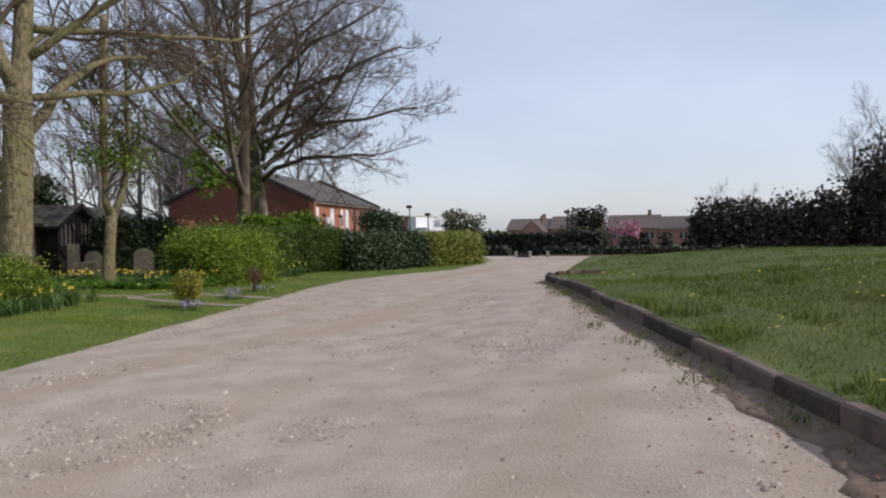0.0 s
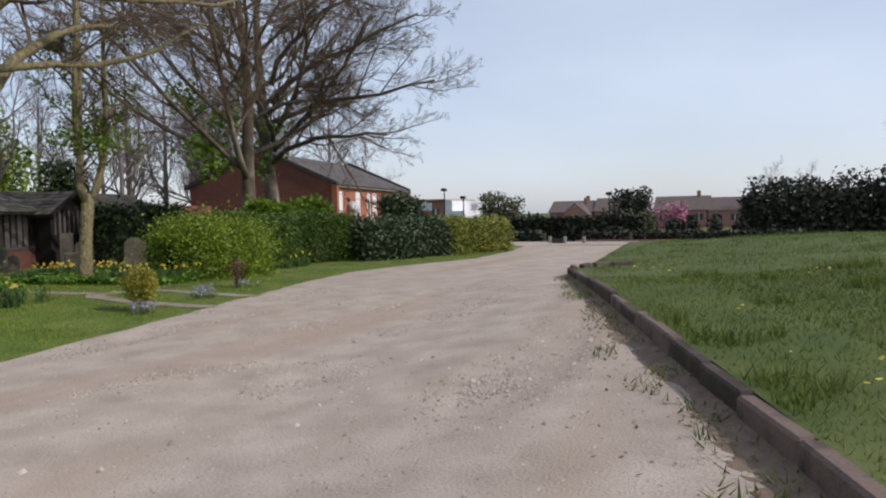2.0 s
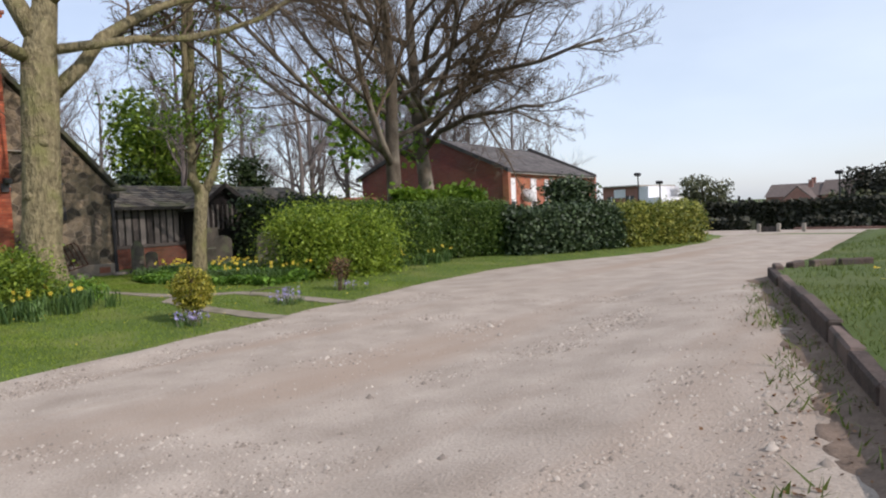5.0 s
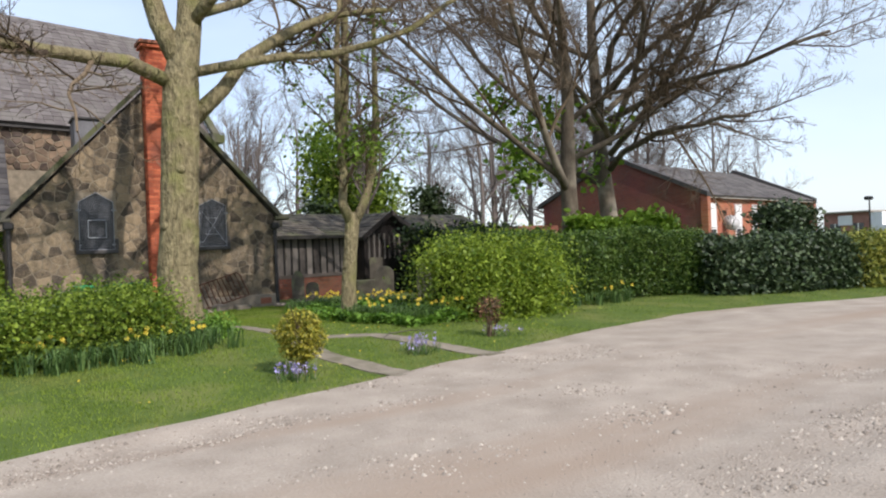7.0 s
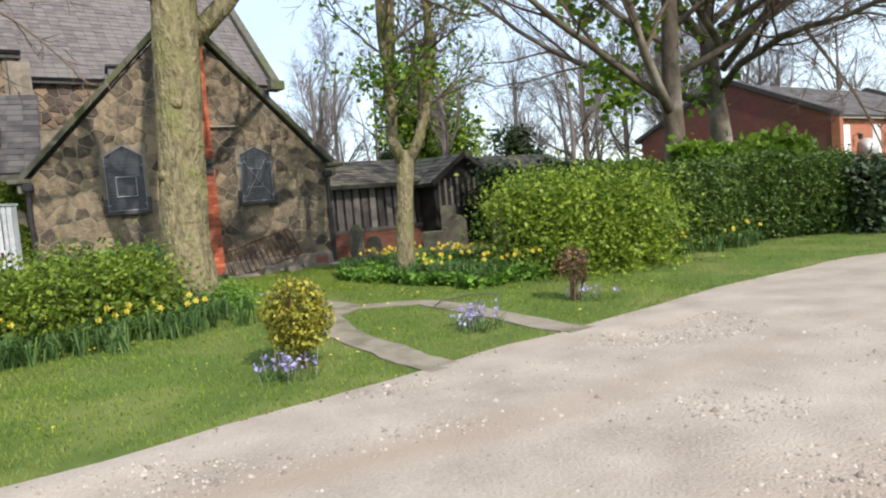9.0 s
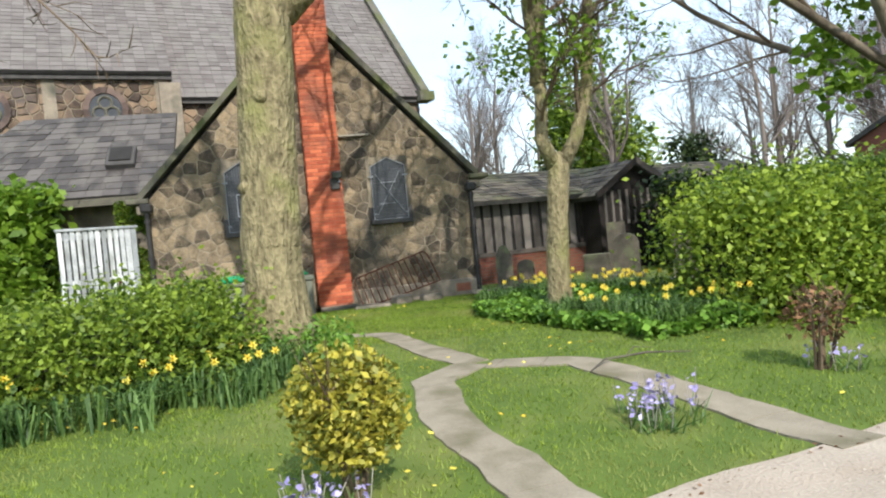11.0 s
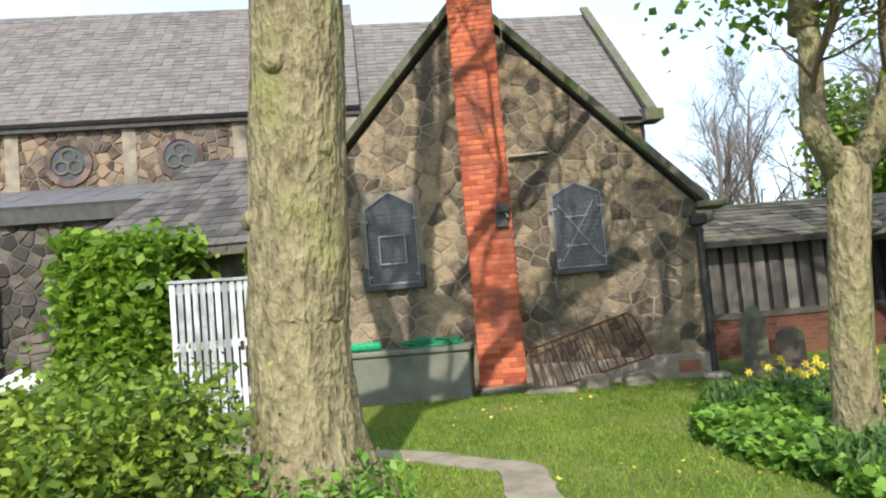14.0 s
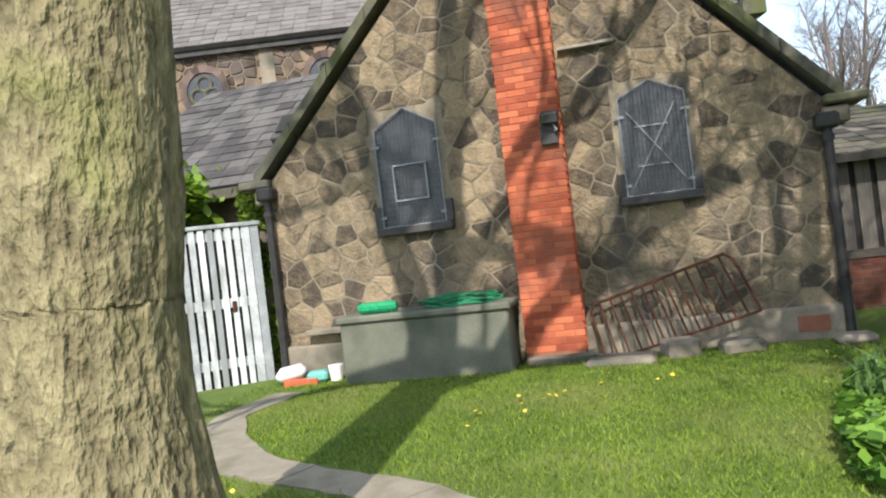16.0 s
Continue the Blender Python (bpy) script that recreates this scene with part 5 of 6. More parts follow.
hedge("ivy_bank", [(-21.0, 27.5), (-19.0, 22.0)], 1.2, 1.9, 8000, 0.09, "yew_leaf", "dark ivy bank behind the hedge", 117, 0.2, category="bush")
hedge("near_bramble", [(-11.75, 13.6), (-11.9, 12.9)], 0.8, 0.2, 1500, 0.04, "ground_leaf", "low green leaves round the tree's foot", 119, 0.10, core=False, category="bush")

# ---- kerb, bank and field ----
vv, vf = [], []
vy = np.arange(-40, 24.01, 0.5)
for y in vy:
    k = kerb_x(y)
    for i in range(9):
        x = k + 0.06 + 1.6 * i / 8
        z = land(max(x, k + 0.02), y) + 0.012 + (0.02 * noise.noise((x * 3, y * 3, 0)) if 0 < i < 8 else 0)
        vv.append((x, float(y), z if i < 8 else land(x, y) - 0.03))
vf = [(j * 9 + i, j * 9 + i + 1, (j + 1) * 9 + i + 1, (j + 1) * 9 + i) for j in range(len(vy) - 1) for i in range(8)]
tagged(part("ground_bank", (vv, vf), "field_turf", kind="structure", smooth=True), "grass bank behind the kerb", "ground")
kerb_line = thing("kerb", (2.3, 9.5, 0), "old dark concrete kerb stones along the drive", "kerb", kind="structure")
kdir = Vector((-0.362, 1, 0)).normalized()
kyaw = math.degrees(math.atan2(kdir.y, kdir.x))
kmesh = None
y = -8.0
kr = random.Random(12)
while y < 19.6:
    x = kerb_x(y)
    zt = land(x + 0.03, y) + 0.02
    if kmesh is None:
        ob = part("kerb_stone", abox((0, 0, 0), (0.905, 0.13, 0.42), 0, 0.02), "kerb")
        kmesh = ob.data
    else:
        ob = new("kerb_stone", kmesh)
    ob.matrix_basis = pose(x + 0.02 + kr.uniform(-0.012, 0.012), y, zt - 0.21 + kr.uniform(-0.012, 0.008), kr.uniform(-2.5, 2.5), kr.uniform(-0.6, 0.6), kyaw + kr.uniform(-0.8, 0.8))
    put(ob, kerb_line)
    y += 0.915 * kdir.y
for i in range(4):
    a = i * 0.5
    ob = new("kerb_stone", kmesh)
    ob.matrix_basis = pose(-1.35 + 0.9 * (1 - math.cos(a)), 19.9 + 0.8 * math.sin(a) + 0.2 * i, 0.12, 0, 0, kyaw - math.degrees(a) * 0.8)
    ob.scale = (0.6, 1, 1)
    put(ob, kerb_line)


def land_array(xy):
    return np.array([land(float(a), float(b)) for a, b in xy])


def scatter(r, n, x0, x1, y0, y1, test):
    p = np.stack([r.uniform(x0, x1, n), r.uniform(y0, y1, n)], axis=1)
    return p[np.array([test(a, b) for a, b in p])]


PATHS = [[(-7.3, 16.15), (-8.1, 16.02), (-9.1, 15.9), (-10.1, 15.68), (-10.55, 14.95)], [(-6.85, 14.40), (-7.6, 14.28), (-8.9, 14.15), (-10.1, 14.28), (-10.65, 14.8)], [(-10.7, 14.85), (-11.6, 14.62), (-12.6, 14.45), (-13.5, 14.35), (-14.2, 13.4), (-14.7, 12.3), (-15.5, 11.5), (-16.4, 11.0), (-17.4, 11.2)], [(-14.75, 12.2), (-15.2, 11.0), (-15.75, 9.6), (-16.3, 8.4), (-16.9, 7.4), (-17.5, 6.2)]]


def path_gap(x, y):
    best = 9.0
    for line in PATHS:
        for (ax, ay), (bx, by) in zip(line, line[1:]):
            t = max(0, min(1, ((x - ax) * (bx - ax) + (y - ay) * (by - ay)) / ((bx - ax) ** 2 + (by - ay) ** 2)))
            best = min(best, math.hypot(x - ax - t * (bx - ax), y - ay - t * (by - ay)))
    return best


r = np.random.default_rng(201)
lawn = lambda a, b: a < road_left(b) - 0.02 + 0.08 * noise.noise((0, b * 3, 8)) and path_gap(a, b) > 0.2 + 0.07 * noise.noise((a * 5, b * 5, 0)) and a > GX + 0.2
p1 = scatter(r, 90000, -18.2, -6.5, 10.5, 19.0, lawn)
p2 = scatter(r, 42000, -11, -4.5, 2.0, 11.5, lawn)
p3 = scatter(r, 26000, -12, -6.8, 18.5, 34, lawn)
p4 = scatter(r, 70000, -18.2, -12.5, 11.0, 18.0, lawn)
pl = np.concatenate([p1, p2, p3, p4])
blades("lawn_grass", pl, land_array(pl) - 0.005, 0.038, 0.011, "lawn_blade", None, 202)
tagged(bpy.data.objects["lawn_grass"], "short bright green mown grass", "grass")
fld = lambda a, b: a > kerb_x(b) + 0.08
f1 = scatter(r, 120000, -2, 12, 1.5, 17, fld)
f2 = scatter(r, 60000, -2, 24, 17, 42, fld)
ff = np.concatenate([f1, f2])
clump = np.array([noise.noise((a * 0.9, b * 0.9, 11)) for a, b in ff])
tall = ff[clump > 0.28]
blades("field_grass", ff, land_array(ff) - 0.005, 0.06, 0.015, "field_blade", None, 204)
tagged(bpy.data.objects["field_grass"], "rough dark green field grass", "grass")
blades("grass_tussocks", tall, land_array(tall) - 0.005, 0.15, 0.016, "field_blade", None, 205, lean=0.35)
tagged(bpy.data.objects["grass_tussocks"], "long tufts of rough field grass", "grass")


def silt(t):
    """Height of the silt over the road, from the kerb (0) to its outer edge (1)."""
    return 0.07 * (1 - t) ** 1.3 + 0.002 if t < 1 else -0.03


ev, ef = [], []
ey = np.arange(-10, 20.01, 0.06)
for y in ey:
    k = kerb_x(y) - 0.02
    w = max(0.14, 0.36 + 0.2 * noise.noise((3, y * 0.9, 1)) + 0.1 * noise.noise((5, y * 4.1, 1)))
    for i in range(11):
        x = k - w * i / 10
        ev.append((x, float(y), land(x, y) + silt(i / 10) + (0.02 * noise.noise((x * 7, y * 7, 2)) + 0.012 * noise.noise((x * 19, y * 19, 2))) * (0.3 + i / 14)))
ef = [(j * 11 + i, j * 11 + i + 1, j * 11 + i + 12, j * 11 + i + 11) for j in range(len(ey) - 1) for i in range(10)]
tagged(part("ground_gutter", (ev, ef), "earth", kind="structure", smooth=True), "dark earth silted along the kerb's foot", "ground")
# weeds, dead leaves and loose grass at the kerb's foot
kw = scatter(r, 60000, -1.5, 6, 0, 19, lambda a, b: 0 < kerb_x(b) - a < 0.62 * (0.6 + 0.9 * abs(noise.noise((a, b * 0.8, 4)))) and noise.noise((a * 1.6, b * 1.1, 6)) > -0.12)
blades("kerb_weeds", kw[::2], land_array(kw[::2]) + 0.03, 0.075, 0.015, "field_blade", None, 206, lean=0.7)
tagged(bpy.data.objects["kerb_weeds"], "scruffy weeds at the foot of the kerb", "weeds")
cc = np.concatenate([kw[1::3], scatter(r, 9000, -1.5, 6, 0, 19, lambda a, b: 0 < kerb_x(b) - a < 1.2 * r.random() + 0.1)])
lift = np.array([silt(min(0.95, (kerb_x(b) - a) / 0.4)) for a, b in cc])
leaves("dead_leaves", np.column_stack([cc, land_array(cc) + 0.02 + lift]), 0.017, "dry_leaf", None, 207, upward=2.5)
tagged(bpy.data.objects["dead_leaves"], "brown dead leaves and litter along the kerb", "leaf litter")
ew = scatter(r, 9000, -9, -4.5, 2, 26, lambda a, b: -0.02 < a - road_left(b) < 0.16 + 0.12 * noise.noise((a, b * 2, 3)))
leaves("edge_litter", np.column_stack([ew, land_array(ew) + 0.02]), 0.015, "dry_leaf", None, 208, upward=2.5)
tagged(bpy.data.objects["edge_litter"], "brown earth and litter along the lawn's edge", "leaf litter")
# loose stones on the drive, thick along the old ruts
gs = scatter(r, 150000, -7, 5, 1.5, 18, lambda a, b: road_left(b) + 0.15 < a < kerb_x(b) - 0.3 and (noise.noise((a * 0.8 + 3, b * 0.45, 7)) > 0.16 or r.random() < 0.10))
n = len(gs)
sz = 0.0075 * np.exp(r.normal(0, 0.5, n))
zz = np.array([land(a, b) + 0.012 - 0.035 * smooth01((noise.noise((a * 0.8 + 3, b * 0.45, 7)) - 0.3) / 0.25) for a, b in gs])
th_ = r.uniform(0, 6.28, n)
c = np.column_stack([gs, zz])
ux, uy = np.cos(th_) * sz, np.sin(th_) * sz
P = [np.column_stack([c[:, 0] + ux * math.cos(k) - uy * math.sin(k), c[:, 1] + ux * math.sin(k) + uy * math.cos(k), c[:, 2] - 0.002]) for k in (0.0, 1.7, 3.3, 4.7)]
top = c + np.column_stack([r.normal(0, 0.2, n) * sz, r.normal(0, 0.2, n) * sz, sz * 0.85])
V = np.stack(P + [top], axis=1).reshape(-1, 3)
me = bpy.data.meshes.new("loose_gravel")
idx = np.array([[0, 1, 4], [1, 2, 4], [2, 3, 4], [3, 0, 4]])
faces = (np.arange(n)[:, None, None] * 5 + idx[None]).reshape(-1)
me.vertices.add(len(V))
me.vertices.foreach_set("co", V.astype(np.float32).ravel())
me.loops.add(len(faces))
me.loops.foreach_set("vertex_index", faces.astype(np.int32))
me.polygons.add(n * 4)
me.polygons.foreach_set("loop_start", np.arange(0, n * 12, 3, dtype=np.int32))
me.update(calc_edges=True)
me.materials.append(M["pebble"])
tagged(new("loose_gravel", me), "loose pale stones scattered on the drive", "gravel", kind="stuff")

# ---- flagstone paths over the lawn ----
paving = thing("path", (-10.5, 14.8, -0.05), "narrow worn flagstone paths across the lawn", "path", kind="structure")
pr = random.Random(17)


def path_side(q, s, sign, seed):
    """A worn edge point: its reach from the middle line follows the place, so neighbours meet."""
    return q + s * sign * (0.185 + 0.05 * noise.noise((q.x * 1.7, q.y * 1.7, seed)) + 0.03 * noise.noise((q.x * 6, q.y * 6, seed)))


for line in PATHS:
    pts = [Vector((*p, 0)) for p in line]
    mids = []
    for a, b in zip(pts, pts[1:]):
        n = max(1, round((b - a).length / 0.11))
        mids += [a.lerp(b, i / n) for i in range(n)]
    mids.append(pts[-1])
    for _ in range(2):
        mids = [mids[0]] + [(mids[i - 1] + mids[i] * 2 + mids[i + 1]) / 4 for i in range(1, len(mids) - 1)] + [mids[-1]]
    i = 0
    while i < len(mids) - 1:
        j = min(len(mids) - 1, i + pr.choice((4, 5, 6)))
        lo, hi = [], []
        for k in range(i, j + 1):
            d = (mids[min(k + 1, len(mids) - 1)] - mids[max(k - 1, 0)]).normalized()
            s = Vector((-d.y, d.x, 0))
            q = mids[k] + d * (0.004 if k == i else -0.004 if k == j else 0)
            lo.append(path_side(q, s, -1, 3))
            hi.append(path_side(q, s, 1, 9))
        up = 0.016 + pr.uniform(-0.003, 0.003)
        part("flagstone", prism([(p.x, p.y, land(p.x, p.y) + up) for p in lo + hi[::-1]], (0, 0, -0.06)), "flag", paving)
        i = j
# fallen branch on the grass
stick = thing("fallen_branch", (-9.8, 16.0, -0.04), "thin lichened branch fallen on the grass", "branch")
part("stem", tubes([([Vector((-9.55, 15.55, -0.01)), Vector((-9.8, 15.8, 0.02)), Vector((-9.9, 15.98, 0.0)), Vector((-9.85, 16.25, 0.02)), Vector((-9.72, 16.6, 0.0))], [0.006, 0.011, 0.012, 0.010, 0.005], 6)]), "gravestone", stick)
part("side_twig", tubes([([Vector((-9.88, 16.05, 0.01)), Vector((-10.02, 16.2, 0.05)), Vector((-10.03, 16.4, 0.02))], [0.006, 0.005, 0.003], 5)]), "gravestone", stick)


# ---- plants on the lawn ----
def round_shrub(name, x, y, rad, z0, z1, count, leaf, mat, label, seed, stems=7, squash=1.0):
    th = thing(name, (x, y, land(x, y)), label, "shrub")
    r = np.random.default_rng(seed)
    rr = random.Random(seed)
    zb = land(x, y)
    lines = [([Vector((x + rr.uniform(-0.06, 0.06), y + rr.uniform(-0.06, 0.06), zb - 0.03)), Vector((x + rr.uniform(-0.6, 0.6) * rad, y + rr.uniform(-0.6, 0.6) * rad, zb + (z0 + z1) * rr.uniform(0.4, 0.62)))], [0.016, 0.006], 4) for _ in range(stems)]
    lines += [([l[0][1], l[0][1] + Vector((rr.uniform(-0.5, 0.5) * rad, rr.uniform(-0.5, 0.5) * rad, rr.uniform(0.05, 0.5) * (z1 - z0)))], [0.006, 0.003], 3) for l in lines for _ in range(4)]
    part("stem_mass", tubes(lines), "twig", th, kind="stuff")
    d = r.normal(size=(count, 3))
    d /= np.linalg.norm(d, axis=1, keepdims=True)
    k = r.uniform(0.55, 1.05, (count, 1)) * (1 + 0.25 * np.array([noise.noise((a * 2, b * 2, c * 2 + seed)) for a, b, c in d]))[:, None]
    p = d * k * (rad, rad, (z1 - z0) / 2 * squash) + (x, y, zb + (z0 + z1) / 2)
    p = p[p[:, 2] > zb + 0.02]
    leaves("foliage", p, leaf, mat, th, seed + 1)
    return th


round_shrub("golden_shrub", -7.78, 13.37, 0.31, 0.16, 0.82, 4600, 0.026, "gold_leaf", "small golden-leaved clipped shrub on the lawn", 301)
round_shrub("young_shrub", -8.85, 17.2, 0.26, 0.22, 0.66, 420, 0.032, "dry_leaf", "sparse brownish young shrub on the lawn", 303, stems=12)


def bluebells(x, y, n, rad, seed, tallness=0.28):
    th = thing("bluebell_clump", (x, y, land(x, y)), "clump of pale bluebells with dry stalks", "flowers", "bluebell clumps")
    r = np.random.default_rng(seed)
    p = np.column_stack([x + r.normal(0, rad, n), y + r.normal(0, rad, n)])
    blades("foliage", np.repeat(p, 6, axis=0) + r.normal(0, 0.03, (n * 6, 2)), np.full(n * 6, land(x, y)), 0.17, 0.018, "daff_leaf", th, seed + 1, lean=0.6)
    part("stalk_mass", tubes([([Vector((a, b, land(x, y))), Vector((a + r.normal(0, 0.03), b + r.normal(0, 0.03), land(x, y) + tallness * r.uniform(0.7, 1.2)))], [0.004, 0.003], 3) for a, b in p]), "pale_stone", th, kind="stuff")
    q = np.concatenate([np.column_stack([p + r.normal(0, 0.02, p.shape), land(x, y) + r.uniform(0.1, tallness, n)]) for _ in range(7)])
    leaves("blossom", q, 0.026, "bluebell", th, seed + 2, "pale violet bells")


bluebells(-7.55, 13.15, 16, 0.12, 311, 0.22)
bluebells(-8.2, 15.4, 22, 0.13, 313)
bluebells(-8.75, 17.45, 8, 0.12, 315, 0.2)


def daffodils(x0, y0, x1, y1, wide, clumps, seed, flower=0.5):
    th = thing("daffodil_bed", ((x0 + x1) / 2, (y0 + y1) / 2, 0), "drift of yellow daffodils with strappy blue-green leaves", "flowers", "daffodil drifts")
    r = np.random.default_rng(seed)
    V, stems, heads = [], [], []
    for _ in range(clumps):
        t = r.random()
        cx, cy = x0 + (x1 - x0) * t + r.normal(0, wide), y0 + (y1 - y0) * t + r.normal(0, wide)
        z = land(cx, cy)
        for _ in range(26):
            a, h, o = r.uniform(0, 6.28), r.uniform(0.2, 0.42), r.uniform(0.1, 0.32)
            bx, by = cx + r.normal(0, 0.06), cy + r.normal(0, 0.06)
            c, s, w = math.cos(a), math.sin(a), 0.009
            p0, p1, p2 = (bx, by, z), (bx + c * o * 0.35, by + s * o * 0.35, z + h * 0.75), (bx + c * o, by + s * o, z + h * r.uniform(0.55, 1.0))
            for u, v, wu, wv in ((p0, p1, w, w), (p1, p2, w, 0.002)):
                V += [(u[0] - s * wu, u[1] + c * wu, u[2]), (u[0] + s * wu, u[1] - c * wu, u[2]), (v[0] + s * wv, v[1] - c * wv, v[2]), (v[0] - s * wv, v[1] + c * wv, v[2])]
        if r.random() < flower:
            for _ in range(r.integers(1, 4)):
                fx, fy, fz = cx + r.normal(0, 0.12), cy + r.normal(0, 0.12), z + r.uniform(0.32, 0.46)
                stems.append(([Vector((cx, cy, z)), Vector((fx, fy, fz))], [0.005, 0.004], 3))
                heads.append((fx, fy, fz, r.uniform(-0.6, 0.6)))
    fast_mesh("foliage", V, len(V) // 4, 4, "daff_leaf", th, "strappy blue-green leaves")
    part("stalk_mass", tubes(stems), "daff_leaf", th, kind="stuff")
    for x, y, z, a in heads[:150]:
        d = Vector((math.cos(a), math.sin(a) - 0.2, 0.1)).normalized()
        e, f = d.cross(Vector((0, 0, 1))).normalized(), None
        f = e.cross(d)
        o = Vector((x, y, z))
        vs, fs = [], []
        for k in range(6):
            t = k * math.pi / 3
            p, q = e * math.cos(t) + f * math.sin(t), e * math.cos(t + 0.5) + f * math.sin(t + 0.5)
            m = e * math.cos(t - 0.5) + f * math.sin(t - 0.5)
            b = len(vs)
            vs += [tuple(o), tuple(o + q * 0.024), tuple(o + p * 0.046), tuple(o + m * 0.024)]
            fs.append((b, b + 1, b + 2, b + 3))
        tv, tf = tubes([([o, o + d * 0.02, o + d * 0.035], [0.011, 0.013, 0.018], 7)])
        head = part("flower", join([(vs, fs), (tv, tf)]), "daff_flower", th)
    return th


daffodils(-10.35, 10.7, -10.95, 13.0, 0.36, 70, 321, 0.22)
daffodils(-10.0, 8.6, -10.35, 11.0, 0.2, 14, 325, 0.12)
daffodils(-15.9, 17.2, -13.8, 18.9, 0.3, 55, 331, 0.42)
daffodils(-12.8, 16.7, -10.9, 17.6, 0.22, 45, 335, 0.4)
daffodils(-11.4, 18.0, -11.0, 23.5, 0.15, 30, 341, 0.45)
daffodils(-15.6, 16.2, -15.0, 16.9, 0.2, 7, 345, 0.02)
# low leafy undergrowth round the forked tree
under = thing("undergrowth", (-13, 16.6, 0), "low bright green leafy undergrowth beneath the tree", "undergrowth")
r = np.random.default_rng(351)
ug = scatter(r, 26000, -16, -10.6, 15.6, 19, lambda a, b: (b - 15.7 - 0.28 * (a + 14.5) * (a > -14.5) * 0.9 > 0.25 * noise.noise((a * 1.2, b * 1.2, 2))) and (a + 13.4) ** 2 * 0.11 + (b - 17.3) ** 2 * 0.5 < 1.1)
hh = np.array([0.10 + 0.16 * max(0, noise.noise((a * 1.5, b * 1.5, 9)) + 0.4) for a, b in ug])
leaves("foliage", np.column_stack([ug, land_array(ug) + r.random(len(ug)) * hh + 0.02]), 0.075, "ground_leaf", under, 352, upward=0.8, long=1.1)
dn = scatter(r, 900, -17.5, -7, 10.5, 19, lambda a, b: lawn(a, b) and noise.noise((a * 0.8, b * 0.8, 15)) > 0.1)
leaves("dandelions", np.column_stack([dn[:260], land_array(dn[:260]) + 0.07]), 0.035, "daff_flower", None, 353, upward=3, long=1.0)
tagged(bpy.data.objects["dandelions"], "yellow dandelions dotted in the grass", "flowers")
df = scatter(r, 900, 0, 9, 2, 20, lambda a, b: a > kerb_x(b) + 0.2 and noise.noise((a * 0.7, b * 0.7, 25)) > 0.1)
leaves("field_dandelions", np.column_stack([df[:200], land_array(df[:200]) + 0.11]), 0.04, "daff_flower", None, 354, upward=3, long=1.0)
tagged(bpy.data.objects["field_dandelions"], "yellow dandelions dotted in the field", "flowers")


# ---- gravestones ----
def gravestone(x, y, w, h, yaw, top, lean=0, mat="gravestone"):
    pts = [(-w / 2, -0.15), (w / 2, -0.15), (w / 2, h * 0.78)]
    pts += [(w / 2 * math.cos(t * math.pi / 8) * (1 if top == "round" else 0.8), h * 0.78 + h * 0.22 * math.sin(t * math.pi / 8)) for t in range(1, 8)] if top != "flat" else [(w / 2, h)]
    pts += [(-w / 2, h)] if top == "flat" else []
    pts.append((-w / 2, h * 0.78))
    th = thing("gravestone", (x, y, land(x, y)), {"round": "dark round-topped gravestone among daffodils", "flat": "weathered upright gravestone slab", "shoulder": "shouldered old dark gravestone"}[top], "gravestone", "gravestones")
    bm = prism([(u, 0, v) for u, v in pts], (0, 0.11, 0))
    bm.transform(pose(x, y, land(x, y), lean, 0, yaw))
    part("slab", bm, mat, th)
    part("base", abox((x, y, land(x, y) + 0.03), (w + 0.14, 0.24, 0.14), yaw, 0.02), "gravestone", th)


gravestone(-18.0, 17.55, 0.34, 0.95, 70, "shoulder")
gravestone(-16.9, 19.1, 0.5, 0.62, 60, "flat", 8)
gravestone(-19.4, 20.8, 0.42, 1.2, 55, "flat", 0)
gravestone(-18.3, 18.1, 0.36, 0.6, 60, "round", -5)
gravestone(-17.8, 20.2, 0.55, 0.95, 60, "round", 4)
gravestone(-15.7, 20.4, 0.65, 1.05, 50, "round", -4)
gravestone(-20.6, 21.6, 0.6, 0.9, 50, "shoulder", 3)
gravestone(-15.0, 21.8, 0.6, 0.9, 45, "round", 3)

# ---- distance ----


def far_box(name, x, y, w, d, z0, z1, mat, label, category, roof_z=0, roof_mat="far_roof", gable=0):
    """A far building: walls, roof, windows; x, y the middle of its near face."""
    th = thing(name, (x, y, z0), label, category)
    part("wall", abox((x, y + d / 2, (z0 + z1) / 2), (w, d, z1 - z0)), mat, th)
    if roof_z:
        if gable:
            part("roof", prism([(x - w / 2 - 0.3, y - 0.3, z1), (x + w / 2 + 0.3, y - 0.3, z1), (x, y - 0.3, roof_z)], (0, d + 0.6, 0)), roof_mat, th)
            part("gable", prism([(x - w / 2, y - 0.34, z1), (x + w / 2, y - 0.34, z1), (x, y - 0.34, roof_z - 0.3)], (0, 0.03, 0)), mat, th)
        else:
            part("roof", prism([(x - w / 2 - 0.3, y - 0.3, z1), (x - w / 2 - 0.3, y + d + 0.3, z1), (x - w / 2 - 0.3, y + d / 2, roof_z)], (w + 0.6, 0, 0)), roof_mat, th)
        part("chimney", abox((x + w * 0.3, y + d / 2, roof_z + 0.3), (0.7, 0.5, 1.4)), "far_brick", th)
    n = max(2, int(w / 3))
    for i in range(n):
        wx = x - w / 2 + w * (i + 0.5) / n
        win = part("window", abox((wx, y - 0.02, z0 + (z1 - z0) * 0.62), (w / n * 0.45, 0.06, (z1 - z0) * 0.34)), "glass", th)
        part("frame", abox((wx, y - 0.05, z0 + (z1 - z0) * 0.62), (0.1, 0.06, (z1 - z0) * 0.34)), "frame_white", win)
    return th


